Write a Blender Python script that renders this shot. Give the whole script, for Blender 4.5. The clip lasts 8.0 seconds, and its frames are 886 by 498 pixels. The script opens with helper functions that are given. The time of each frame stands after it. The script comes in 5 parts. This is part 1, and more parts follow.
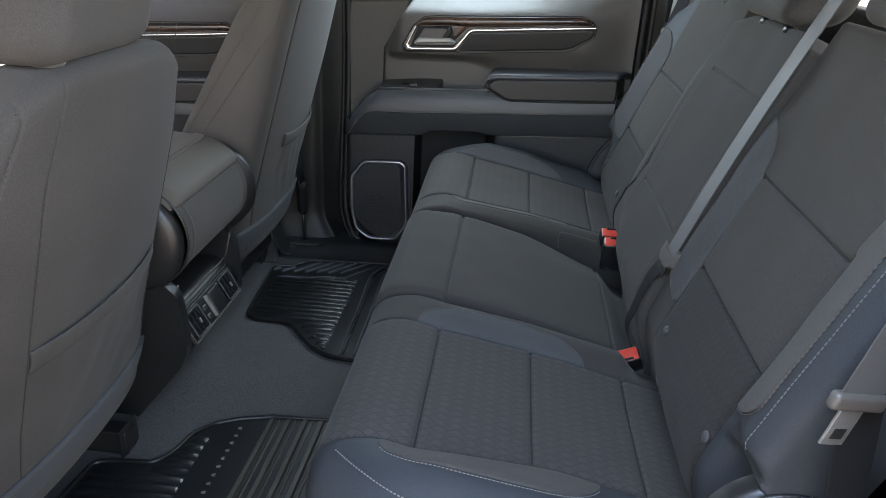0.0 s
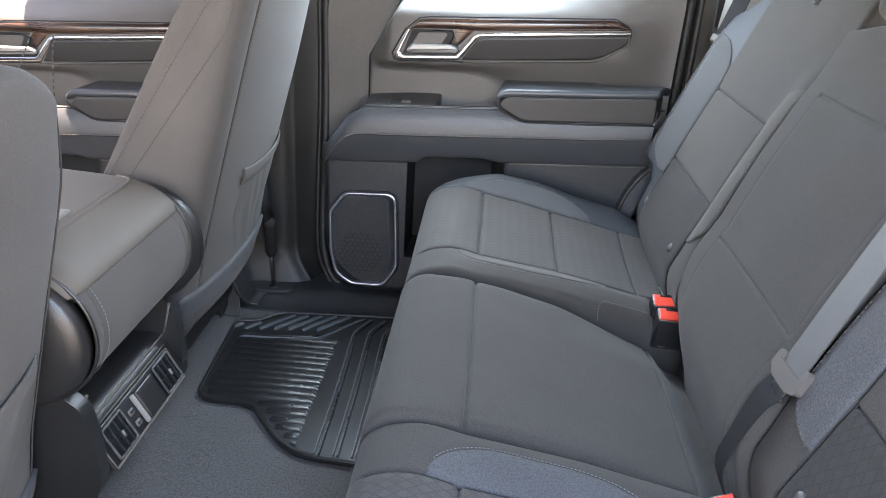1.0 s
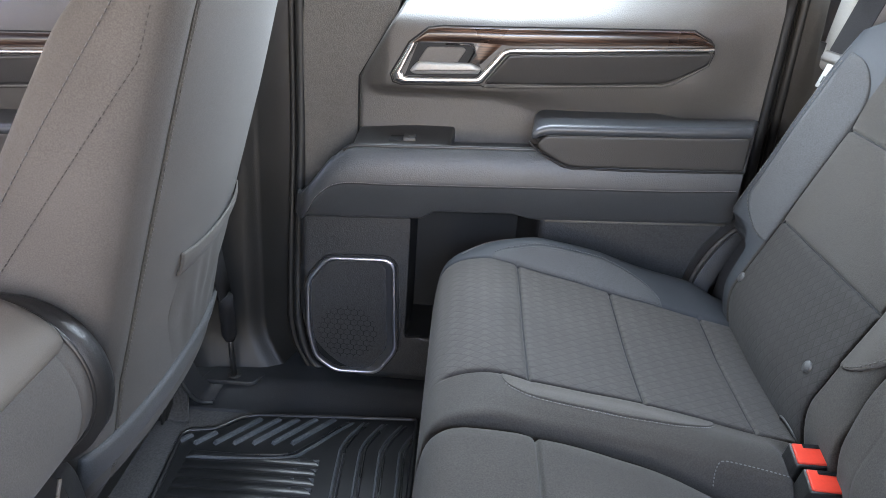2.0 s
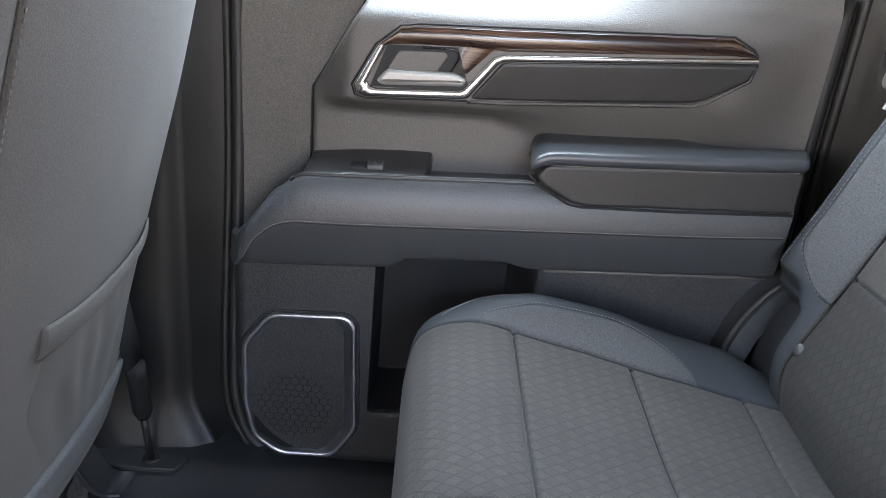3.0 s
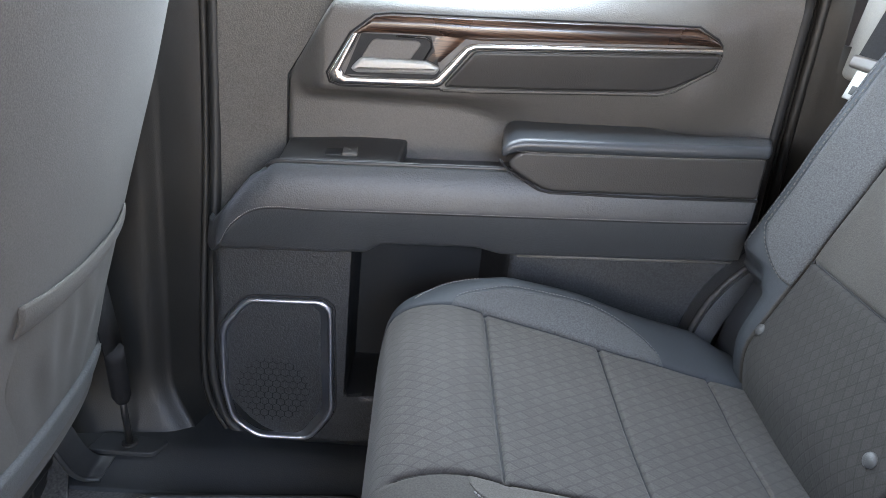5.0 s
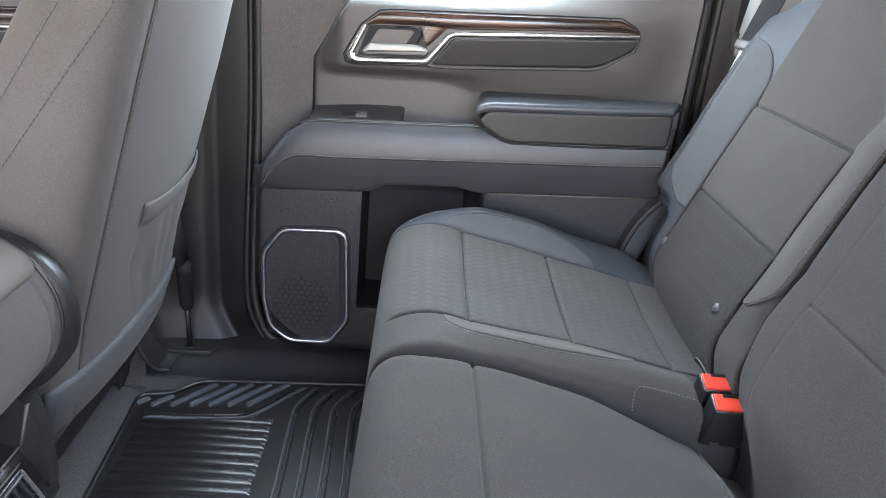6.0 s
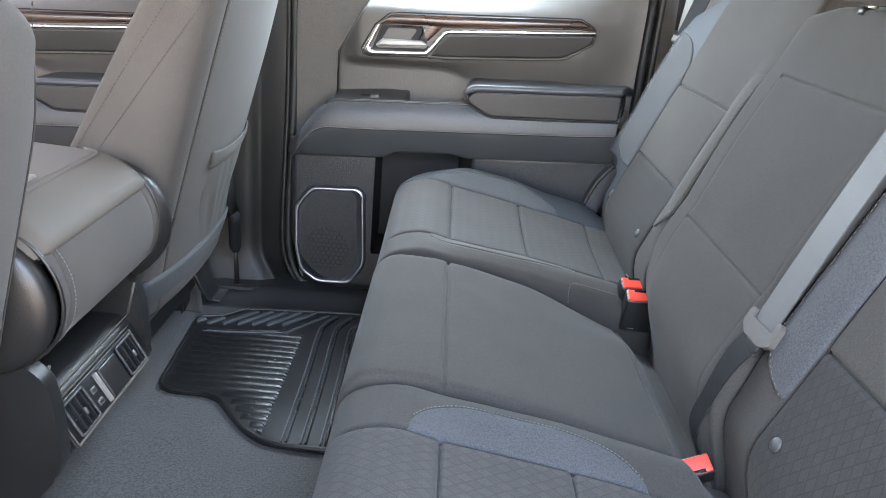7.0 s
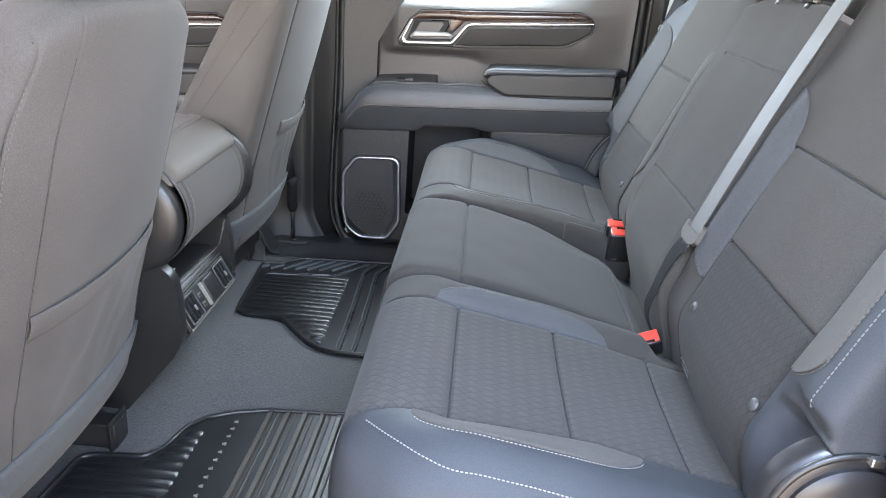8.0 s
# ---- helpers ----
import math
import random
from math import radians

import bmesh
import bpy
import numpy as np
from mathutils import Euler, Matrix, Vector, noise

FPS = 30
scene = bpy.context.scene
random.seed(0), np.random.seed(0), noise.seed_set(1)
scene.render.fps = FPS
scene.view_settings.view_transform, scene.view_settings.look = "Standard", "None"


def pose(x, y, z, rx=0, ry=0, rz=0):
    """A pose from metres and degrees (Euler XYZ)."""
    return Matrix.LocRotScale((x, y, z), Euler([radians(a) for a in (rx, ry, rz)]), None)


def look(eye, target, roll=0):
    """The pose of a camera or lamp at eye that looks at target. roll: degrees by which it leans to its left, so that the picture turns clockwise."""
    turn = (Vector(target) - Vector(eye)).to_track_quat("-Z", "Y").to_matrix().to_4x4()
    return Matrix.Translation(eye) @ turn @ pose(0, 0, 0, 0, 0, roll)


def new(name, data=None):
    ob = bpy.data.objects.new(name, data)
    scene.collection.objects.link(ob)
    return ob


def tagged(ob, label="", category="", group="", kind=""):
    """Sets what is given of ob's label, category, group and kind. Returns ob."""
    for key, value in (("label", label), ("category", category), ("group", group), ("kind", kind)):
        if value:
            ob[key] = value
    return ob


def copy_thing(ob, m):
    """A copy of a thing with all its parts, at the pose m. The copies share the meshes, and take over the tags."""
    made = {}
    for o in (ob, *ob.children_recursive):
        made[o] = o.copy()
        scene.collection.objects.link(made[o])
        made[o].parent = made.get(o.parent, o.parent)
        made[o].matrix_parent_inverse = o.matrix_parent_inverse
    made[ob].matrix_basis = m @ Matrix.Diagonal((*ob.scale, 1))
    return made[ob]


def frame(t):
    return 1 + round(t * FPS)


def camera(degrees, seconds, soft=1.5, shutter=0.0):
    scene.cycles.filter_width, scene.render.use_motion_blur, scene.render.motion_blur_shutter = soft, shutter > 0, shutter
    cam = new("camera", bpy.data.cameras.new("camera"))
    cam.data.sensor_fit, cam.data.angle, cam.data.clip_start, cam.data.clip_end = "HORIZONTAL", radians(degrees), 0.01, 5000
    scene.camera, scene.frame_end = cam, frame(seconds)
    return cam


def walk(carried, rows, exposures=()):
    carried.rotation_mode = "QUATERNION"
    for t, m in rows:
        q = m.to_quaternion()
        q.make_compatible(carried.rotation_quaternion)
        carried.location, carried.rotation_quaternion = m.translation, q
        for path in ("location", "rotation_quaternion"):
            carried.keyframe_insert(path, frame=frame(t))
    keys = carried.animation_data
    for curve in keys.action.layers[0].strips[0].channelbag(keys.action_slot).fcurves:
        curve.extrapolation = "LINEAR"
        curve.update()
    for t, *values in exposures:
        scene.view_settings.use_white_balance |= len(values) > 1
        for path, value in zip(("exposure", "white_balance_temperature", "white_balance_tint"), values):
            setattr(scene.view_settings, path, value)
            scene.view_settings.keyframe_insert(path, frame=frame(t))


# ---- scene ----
cam = camera(62.9, 8.0, soft=0.5)
PATH = [
    (0, (0.128, -1.31, 0.945), (-0.022, 0.513, 0.135), 3.1),
    (0.5, (0.117, -1.128, 0.941), (-0.023, 0.689, 0.117), 3.4),
    (1, (0.044, -0.917, 0.916), (-0.051, 0.904, 0.095), 3.7),
    (1.5, (-0.034, -0.676, 0.899), (-0.065, 1.141, 0.062), 4.3),
    (2, (-0.065, -0.467, 0.883), (-0.086, 1.353, 0.053), 4.2),
    (2.2, (-0.077, -0.394, 0.873), (-0.088, 1.431, 0.054), 4.3),
    (3.3, (-0.081, -0.178, 0.807), (-0.001, 1.671, 0.049), 5.9),
    (3.5, (-0.076, -0.173, 0.815), (0.008, 1.669, 0.04), 5.8),
    (4, (-0.071, -0.175, 0.815), (0.026, 1.666, 0.04), 5.8),
    (5.3, (-0.061, -0.296, 0.812), (0.044, 1.545, 0.038), 6.2),
    (5.5, (-0.058, -0.37, 0.816), (0.038, 1.47, 0.039), 6.1),
    (6, (-0.044, -0.582, 0.833), (0.051, 1.262, 0.065), 5.8),
    (6.5, (-0.026, -0.765, 0.832), (0.049, 1.088, 0.083), 5.5),
    (7, (0.022, -0.953, 0.837), (0.043, 0.907, 0.102), 5.4),
    (7.5, (0.053, -1.128, 0.849), (0.021, 0.729, 0.109), 5.1),
    (8, (0.048, -1.304, 0.85), (-0.012, 0.553, 0.109), 4.5),
]
EXPOSURES = [(0.0, 2.95, 8150, 21), (0.4, 4.10, 8100, 24), (1.0, 4.28, 8200, 26), (3.5, 4.02, 8150, 27), (5.5, 4.35, 8100, 25), (8.0, 4.45, 8250, 24)]
walk(cam, [(t, look(eye, target, roll)) for t, eye, target, roll in PATH], EXPOSURES)

# ---- daylight: hazy sun ahead of the truck, open sky, pale ground outside
world = bpy.data.worlds.new("sky")
scene.world = world
world.use_nodes = True
sky = world.node_tree.nodes.new("ShaderNodeTexSky")
sky.sky_type = "NISHITA"
sky.sun_disc = False
sky.sun_elevation = radians(63)
sky.sun_rotation = radians(-84)
sky.air_density, sky.dust_density, sky.ozone_density = 1.0, 0.3, 0.0
back = world.node_tree.nodes["Background"]
back.inputs["Strength"].default_value = 0.15
world.node_tree.links.new(sky.outputs["Color"], back.inputs["Color"])
sun = new("sun", bpy.data.lights.new("sun", "SUN"))
sun.data.energy, sun.data.angle, sun.data.color = 3.3, radians(0.6), (1.0, 0.95, 0.87)
sun.matrix_world = look((-3.98, 0.42, 7.85), (0, 0, 0))

# the sky's light in the window openings
for name, eye, aim, wide, high, watts, tint in (
        ("rear_door_window_light", (-0.06, 0.90, 1.0), (-0.08, 0.45, 0.45), 0.50, 0.32, 1.60, (0.50, 0.77, 1.0)),
        ("driver_door_window_light", (-0.98, -0.870, 0.97), (-0.80, 0.30, 0.55), 0.70, 0.36, 1.10, (0.78, 0.89, 1.0)),
        ("open_doorway_light", (0.28, -1.02, 1.22), (0.12, -0.10, 0.32), 0.40, 0.36, 1.95, (0.39, 0.66, 1.0)),
        ("back_window_light", (0.815, 0.0, 1.02), (0.0, 0.0, 0.85), 1.25, 0.32, 0.40, (0.8, 0.9, 1.0))):
    lamp = new(name, bpy.data.lights.new(name, "AREA"))
    lamp.data.shape, lamp.data.size, lamp.data.size_y = "RECTANGLE", wide, high
    lamp.data.energy, lamp.data.color = watts, tint
    lamp.matrix_world = look(eye, aim)

# ---- materials


def material(name, colour, rough=0.6, metal=0.0, grain=0.0, scale=300.0, bump=0.0, blotch=0.0, coat=0.0, sheen=0.0, spec=0.5, stretch=None):
    """A surface with fine grain, broad blotches and a fine relief, in object space."""
    m = bpy.data.materials.new(name)
    m.use_nodes = True
    nt = m.node_tree
    b = nt.nodes["Principled BSDF"]
    b.inputs["Roughness"].default_value = rough
    b.inputs["Metallic"].default_value = metal
    b.inputs["Coat Weight"].default_value = coat
    b.inputs["Coat Roughness"].default_value = 0.12
    b.inputs["Sheen Weight"].default_value = sheen
    b.inputs["Specular IOR Level"].default_value = spec
    co = nt.nodes.new("ShaderNodeTexCoord").outputs["Object"]
    if stretch:
        mp = nt.nodes.new("ShaderNodeMapping")
        mp.inputs["Scale"].default_value = stretch
        nt.links.new(co, mp.inputs["Vector"])
        co = mp.outputs["Vector"]
    fine = nt.nodes.new("ShaderNodeTexNoise")
    fine.inputs["Scale"].default_value = scale
    fine.inputs["Detail"].default_value = 3
    nt.links.new(co, fine.inputs["Vector"])
    broad = nt.nodes.new("ShaderNodeTexNoise")
    broad.inputs["Scale"].default_value = 9
    broad.inputs["Detail"].default_value = 5
    nt.links.new(co, broad.inputs["Vector"])

    def swing(source, amount):
        n = nt.nodes.new("ShaderNodeMapRange")
        n.inputs["From Min"].default_value, n.inputs["From Max"].default_value = 0.25, 0.75
        n.inputs["To Min"].default_value, n.inputs["To Max"].default_value = 1 - amount, 1 + amount
        nt.links.new(source, n.inputs["Value"])
        return n.outputs["Result"]

    k = nt.nodes.new("ShaderNodeMath")
    k.operation = "MULTIPLY"
    nt.links.new(swing(fine.outputs["Fac"], grain), k.inputs[0])
    nt.links.new(swing(broad.outputs["Fac"], blotch), k.inputs[1])
    mix = nt.nodes.new("ShaderNodeVectorMath")
    mix.operation = "SCALE"
    mix.inputs[0].default_value = colour
    nt.links.new(k.outputs[0], mix.inputs["Scale"])
    nt.links.new(mix.outputs["Vector"], b.inputs["Base Color"])
    if blotch:
        r = nt.nodes.new("ShaderNodeMath")
        r.operation = "MULTIPLY"
        r.inputs[1].default_value = rough
        nt.links.new(swing(broad.outputs["Fac"], min(0.25, blotch)), r.inputs[0])
        nt.links.new(r.outputs[0], b.inputs["Roughness"])
    if bump:
        bp = nt.nodes.new("ShaderNodeBump")
        bp.inputs["Strength"].default_value = bump
        bp.inputs["Distance"].default_value = 0.001
        nt.links.new(fine.outputs["Fac"], bp.inputs["Height"])
        nt.links.new(bp.outputs["Normal"], b.inputs["Normal"])
    return m


def diamond_cloth(name, across, along, colour):
    """Woven cloth with embossed lozenges; across and along name the two axes of the cloth."""
    m = material(name, colour, 0.9, 0, 0.28, 760, 0.15, 0.10, sheen=0.05, spec=0.15)
    nt = m.node_tree
    b = nt.nodes["Principled BSDF"]
    sep = nt.nodes.new("ShaderNodeSeparateXYZ")
    nt.links.new(nt.nodes["Texture Coordinate"].outputs["Object"], sep.inputs[0])

    def math(op, p, q):
        n = nt.nodes.new("ShaderNodeMath")
        n.operation = op
        for i, v in enumerate((p, q)):
            if isinstance(v, (int, float)):
                n.inputs[i].default_value = v
            elif v is not None:
                nt.links.new(v, n.inputs[i])
        return n.outputs[0]

    u = math("DIVIDE", sep.outputs[across], 0.0145)
    v = math("DIVIDE", sep.outputs[along], 0.021)
    p, q = math("ADD", u, v), math("SUBTRACT", u, v)
    fp, fq = math("FRACT", p, None), math("FRACT", q, None)
    edge = math("MINIMUM", math("MINIMUM", fp, math("SUBTRACT", 1.0, fp)), math("MINIMUM", fq, math("SUBTRACT", 1.0, fq)))
    line = nt.nodes.new("ShaderNodeMapRange")
    line.inputs["From Min"].default_value, line.inputs["From Max"].default_value = 0.02, 0.10
    line.inputs["To Min"].default_value, line.inputs["To Max"].default_value = 0.77, 1.0
    nt.links.new(edge, line.inputs["Value"])
    # every second lozenge is woven a little lighter, with fine ribs
    cell = math("MODULO", math("ADD", math("ADD", math("FLOOR", p, None), math("FLOOR", q, None)), 400.0), 2.0)
    tone = math("ADD", math("MULTIPLY", cell, 0.10), 0.95)
    rib = math("ADD", math("MULTIPLY", math("SINE", math("MULTIPLY", q, 44.0), None), 0.07), 1.0)
    scale_node = [n for n in nt.nodes if n.type == "VECT_MATH"][0]
    old = scale_node.inputs["Scale"].links[0].from_socket
    nt.links.new(math("MULTIPLY", math("MULTIPLY", old, line.outputs["Result"]), math("MULTIPLY", tone, rib)), scale_node.inputs["Scale"])
    bp = [n for n in nt.nodes if n.type == "BUMP"][0]
    high = nt.nodes.new("ShaderNodeBump")
    high.inputs["Strength"].default_value, high.inputs["Distance"].default_value = 0.6, 0.0009
    nt.links.new(line.outputs["Result"], high.inputs["Height"])
    nt.links.new(bp.outputs["Normal"], high.inputs["Normal"])
    nt.links.new(high.outputs["Normal"], b.inputs["Normal"])
    return m


CLOTH = material("charcoal_cloth", (0.0452, 0.0418, 0.0376), 0.92, 0, 0.30, 560, 0.25, 0.12, sheen=0.05, spec=0.15)
CLOTH_FRONT = material("front_seat_cloth", (0.064, 0.0588, 0.0540), 0.92, 0, 0.22, 620, 0.20, 0.12, sheen=0.05, spec=0.15)
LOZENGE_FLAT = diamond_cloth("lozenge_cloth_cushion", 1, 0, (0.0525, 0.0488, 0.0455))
# same cloth in a darker colour, painting the weaker light on the backrests
LOZENGE_UP_SHADED = diamond_cloth("lozenge_cloth_backrest_shaded", 1, 2, (0.0290, 0.0270, 0.0252))
# the same heather, browned to paint the warmer light and shade on some wings
HEATHER_WARM_LIT = material("warm_lit_heather_cloth", (0.066, 0.061, 0.055), 0.95, 0, 0.35, 700, 0.2, 0.10, sheen=0.05, spec=0.15)
HEATHER = material("heather_cloth", (0.062, 0.0645, 0.0665), 0.95, 0, 0.38, 560, 0.3, 0.10, sheen=0.05, spec=0.15)
VINYL = material("grey_vinyl", (0.035, 0.040, 0.045), 0.60, 0, 0.18, 700, 0.2, 0.08, spec=0.2)
PAD_VINYL = material("armrest_vinyl", (0.100, 0.088, 0.076), 0.72, 0, 0.10, 900, 0.2, 0.06, spec=0.3)
DOOR_SOFT = material("door_soft_plastic", (0.047, 0.047, 0.047), 0.48, 0, 0.16, 900, 0.45, 0.08)
DOOR_ROLL = material("door_ledge_skin", (0.0390, 0.0428, 0.0462), 0.38, 0, 0.22, 480, 0.60, 0.07)
DOOR_LOWER = material("door_lower_plastic", (0.0235, 0.0255, 0.0275), 0.46, 0, 0.50, 430, 0.8, 0.10, spec=0.4)
DOOR_UPPER = material("door_upper_plastic", (0.076, 0.071, 0.066), 0.46, 0, 0.16, 520, 0.55, 0.06)
DOOR_GRAIN = material("door_coarse_plastic", (0.078, 0.072, 0.065), 0.52, 0, 0.42, 560, 0.7, 0.08)
DOOR_VINYL = material("door_vinyl", (0.036, 0.041, 0.047), 0.34, 0, 0.12, 700, 0.3, 0.08)
PULL_SKIN = material("pull_handle_skin", (0.0205, 0.0200, 0.0195), 0.45, 0, 0.16, 600, 0.4, 0.08)
POCKET = material("near_black_plastic", (0.011, 0.012, 0.013), 0.6, 0, 0.2, 700, 0.2, 0.1, spec=0.3)
SATIN = material("satin_aluminium", (0.50, 0.52, 0.56), 0.34, 1.0, 0.03, 300, 0, 0.06)
PILLAR = material("pillar_plastic", (0.0135, 0.0130, 0.0122), 0.46, 0, 0.25, 800, 0.30, 0.10, spec=0.35)
SILL = material("sill_plastic", (0.022, 0.024, 0.026), 0.50, 0, 0.2, 650, 0.2, 0.12)
BLACK = material("black_plastic", (0.016, 0.016, 0.016), 0.34, 0, 0.2, 800, 0.3, 0.15)
TRIM_BLACK = material("smooth_black_trim", (0.014, 0.014, 0.015), 0.34, 0, 0.1, 700, 0.03, 0.12)
GLOSS = material("gloss_black", (0.012, 0.012, 0.013), 0.12, 0, 0, 300, 0, 0.05, coat=0.5)
# lighter brown rubber for the driver's mat's long ribs
BROWN_RUBBER = material("brown_mat_rubber", (0.034, 0.028, 0.022), 0.40, 0, 0.3, 260, 0.1, 0.3)
SEAL = material("black_rubber_seal", (0.013, 0.013, 0.013), 0.55, 0, 0.2, 500, 0.3, 0.1)
RUBBER = material("mat_rubber", (0.0088, 0.0093, 0.0100), 0.34, 0, 0.2, 350, 0.05, 0.14, spec=0.42)
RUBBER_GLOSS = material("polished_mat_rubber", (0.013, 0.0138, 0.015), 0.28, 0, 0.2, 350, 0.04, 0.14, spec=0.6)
# paler rubber for the bars, wedges and one edge of each channel
PALE_RUBBER = material("pale_grey_rubber", (0.060, 0.067, 0.075), 0.48, 0, 0.3, 260, 0.1, 0.25)
GLINT_RUBBER = material("glint_pale_rubber", (0.15, 0.13, 0.11), 0.6, 0, 0.3, 300, 0.1, 0.25)
CARPET = material("carpet", (0.0365, 0.0352, 0.0340), 0.98, 0, 0.7, 260, 1.0, 0.22, sheen=0.25)
CHROME = material("satin_chrome", (0.72, 0.71, 0.70), 0.16, 1.0, 0.03, 300, 0, 0.06)
GRILLE = material("speaker_grille", (0.0085, 0.0095, 0.010), 0.7, 0, 0.2, 900, 0.1, 0.1, spec=0.12)
WEBBING = material("belt_webbing", (0.050, 0.048, 0.0455), 0.65, 0, 0.2, 500, 0.4, 0.05, stretch=(1, 1, 3), sheen=0.15)
BELT_DARK = material("dark_webbing", (0.012, 0.012, 0.013), 0.8, 0, 0.4, 500, 0.5, 0.1, spec=0.2)
BELT_PLASTIC = material("belt_plastic", (0.085, 0.076, 0.069), 0.48, 0, 0.06, 400, 0.1, 0.05)
RED = material("red_button", (0.62, 0.045, 0.025), 0.35, 0, 0.05, 300, 0, 0.08)
THREAD = material("grey_thread", (0.125, 0.125, 0.125), 0.8, 0, 0.2, 900, 0)
PALE_THREAD = material("pale_thread", (0.21, 0.20, 0.19), 0.8, 0, 0.2, 900, 0)
TAN_THREAD = material("tan_thread", (0.085, 0.078, 0.07), 0.8, 0, 0.2, 900, 0)
# near-black, standing in for the shade in seams, gaps and openings
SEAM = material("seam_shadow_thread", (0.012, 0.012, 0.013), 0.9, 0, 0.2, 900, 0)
HEADLINER = material("grey_headliner", (0.27, 0.258, 0.24), 0.95, 0, 0.1, 500, 0.2, 0.05)
LIGHT_TRIM = material("light_trim", (0.19, 0.182, 0.168), 0.85, 0, 0.10, 500, 0.2, 0.06)
STEEL = material("bright_steel", (0.6, 0.6, 0.6), 0.3, 1.0, 0.05, 400, 0, 0.08)
BLADE = material("brushed_blade", (0.30, 0.30, 0.29), 0.5, 0.7, 0.08, 300, 0, 0.1)
PAINT = material("white_body_paint", (0.75, 0.75, 0.75), 0.3, 0, 0.01, 300, 0, 0.02, coat=0.6)
CONCRETE = material("dusty_concrete", (0.185, 0.160, 0.132), 0.9, 0, 0.25, 60, 0.4, 0.2)


def wood_material():
    """Dark open-pore wood: long fine dark pores over a brown ground."""
    m = material("open_pore_wood", (0.10, 0.05, 0.03), 0.30, 0, 0.15, 500, 0.2, 0.2, coat=0.35)
    nt = m.node_tree
    b = nt.nodes["Principled BSDF"]

    def grain(stretch, scale, detail, bend):
        mp = nt.nodes.new("ShaderNodeMapping")
        mp.inputs["Scale"].default_value = stretch
        mp.inputs["Rotation"].default_value = (0, radians(3.2), 0)
        nt.links.new(nt.nodes["Texture Coordinate"].outputs["Object"], mp.inputs["Vector"])
        w = nt.nodes.new("ShaderNodeTexNoise")
        w.inputs["Scale"].default_value, w.inputs["Detail"].default_value, w.inputs["Distortion"].default_value = scale, detail, bend
        nt.links.new(mp.outputs["Vector"], w.inputs["Vector"])
        return w.outputs["Fac"]

    def ramp(fac, stops):
        r = nt.nodes.new("ShaderNodeValToRGB")
        e = r.color_ramp.elements
        e[0].position, e[0].color = stops[0]
        e[1].position, e[1].color = stops[1]
        nt.links.new(fac, r.inputs["Fac"])
        return r.outputs["Color"]
    broad = ramp(grain((1.2, 14, 26), 3.0, 3, 0.8), ((0.32, (0.022, 0.011, 0.008, 1)), (0.70, (0.105, 0.052, 0.031, 1))))
    fine = grain((4.0, 60, 190), 3.2, 3, 0.5)
    pores = ramp(fine, ((0.40, (0.16, 0.13, 0.11, 1)), (0.56, (1, 1, 1, 1))))
    mix = nt.nodes.new("ShaderNodeVectorMath")
    mix.operation = "MULTIPLY"
    nt.links.new(broad, mix.inputs[0])
    nt.links.new(pores, mix.inputs[1])
    nt.links.new(mix.outputs["Vector"], b.inputs["Base Color"])
    bp = nt.nodes.new("ShaderNodeBump")
    bp.inputs["Strength"].default_value, bp.inputs["Distance"].default_value = 0.35, 0.0004
    nt.links.new(fine, bp.inputs["Height"])
    nt.links.new(bp.outputs["Normal"], b.inputs["Normal"])
    return m


def glass_material(name, tone):
    m = bpy.data.materials.new(name)
    m.use_nodes = True
    b = m.node_tree.nodes["Principled BSDF"]
    b.inputs["Base Color"].default_value = (tone * 0.97, tone, tone * 0.98, 1)
    b.inputs["Roughness"].default_value, b.inputs["Transmission Weight"].default_value, b.inputs["IOR"].default_value = 0.0, 1.0, 1.05
    return m


WOOD, GLASS, TINTED, SHADED = wood_material(), glass_material("window_glass", 0.48), glass_material("tinted_glass", 0.45), glass_material("darkened_windscreen_glass", 0.12)

# ---- mesh helpers


def part(name, bm, mat, parent=None, label="", smooth=True, sharp=None):
    """Links a bmesh as one mesh object, under parent if there is one."""
    bmesh.ops.recalc_face_normals(bm, faces=bm.faces)
    me = bpy.data.meshes.new(name)
    bm.to_mesh(me)
    bm.free()
    for one in mat if isinstance(mat, (list, tuple)) else [mat]:
        me.materials.append(one)
    if smooth:
        for p in me.polygons:
            p.use_smooth = True
        if sharp:
            me.set_sharp_from_angle(angle=radians(sharp))
    ob = new(name, me)
    if parent is not None:
        ob.parent = parent
    if label:
        tagged(ob, label)
    return ob


def thing(name, label, category, group="", kind=""):
    return tagged(new(name), label, category, group, kind)


def step(a, b, v):
    t = min(1.0, max(0.0, (v - a) / (b - a)))
    return t * t * (3 - 2 * t)


def lines(a, b, pitch, dense=(), r=0.0):
    """Grid lines from a to b, finer round the places in dense and within r of the ends."""
    n = max(1, round((b - a) / pitch))
    out = {round(a + (b - a) * i / n, 5) for i in range(n + 1)}
    for d in dense:
        out |= {round(d + o, 5) for o in (-0.006, -0.004, -0.0025, -0.0012, 0, 0.0012, 0.0025, 0.004, 0.006) if a < d + o < b}
    if r:
        for i in range(1, 6):
            out |= {round(a + r * i / 5, 5), round(b - r * i / 5, 5)}
    out = sorted(v for v in out if a <= v <= b)
    keep = [out[0]]
    for v in out[1:]:
        if v - keep[-1] > 0.0008:
            keep.append(v)
    keep[-1] = b
    return keep


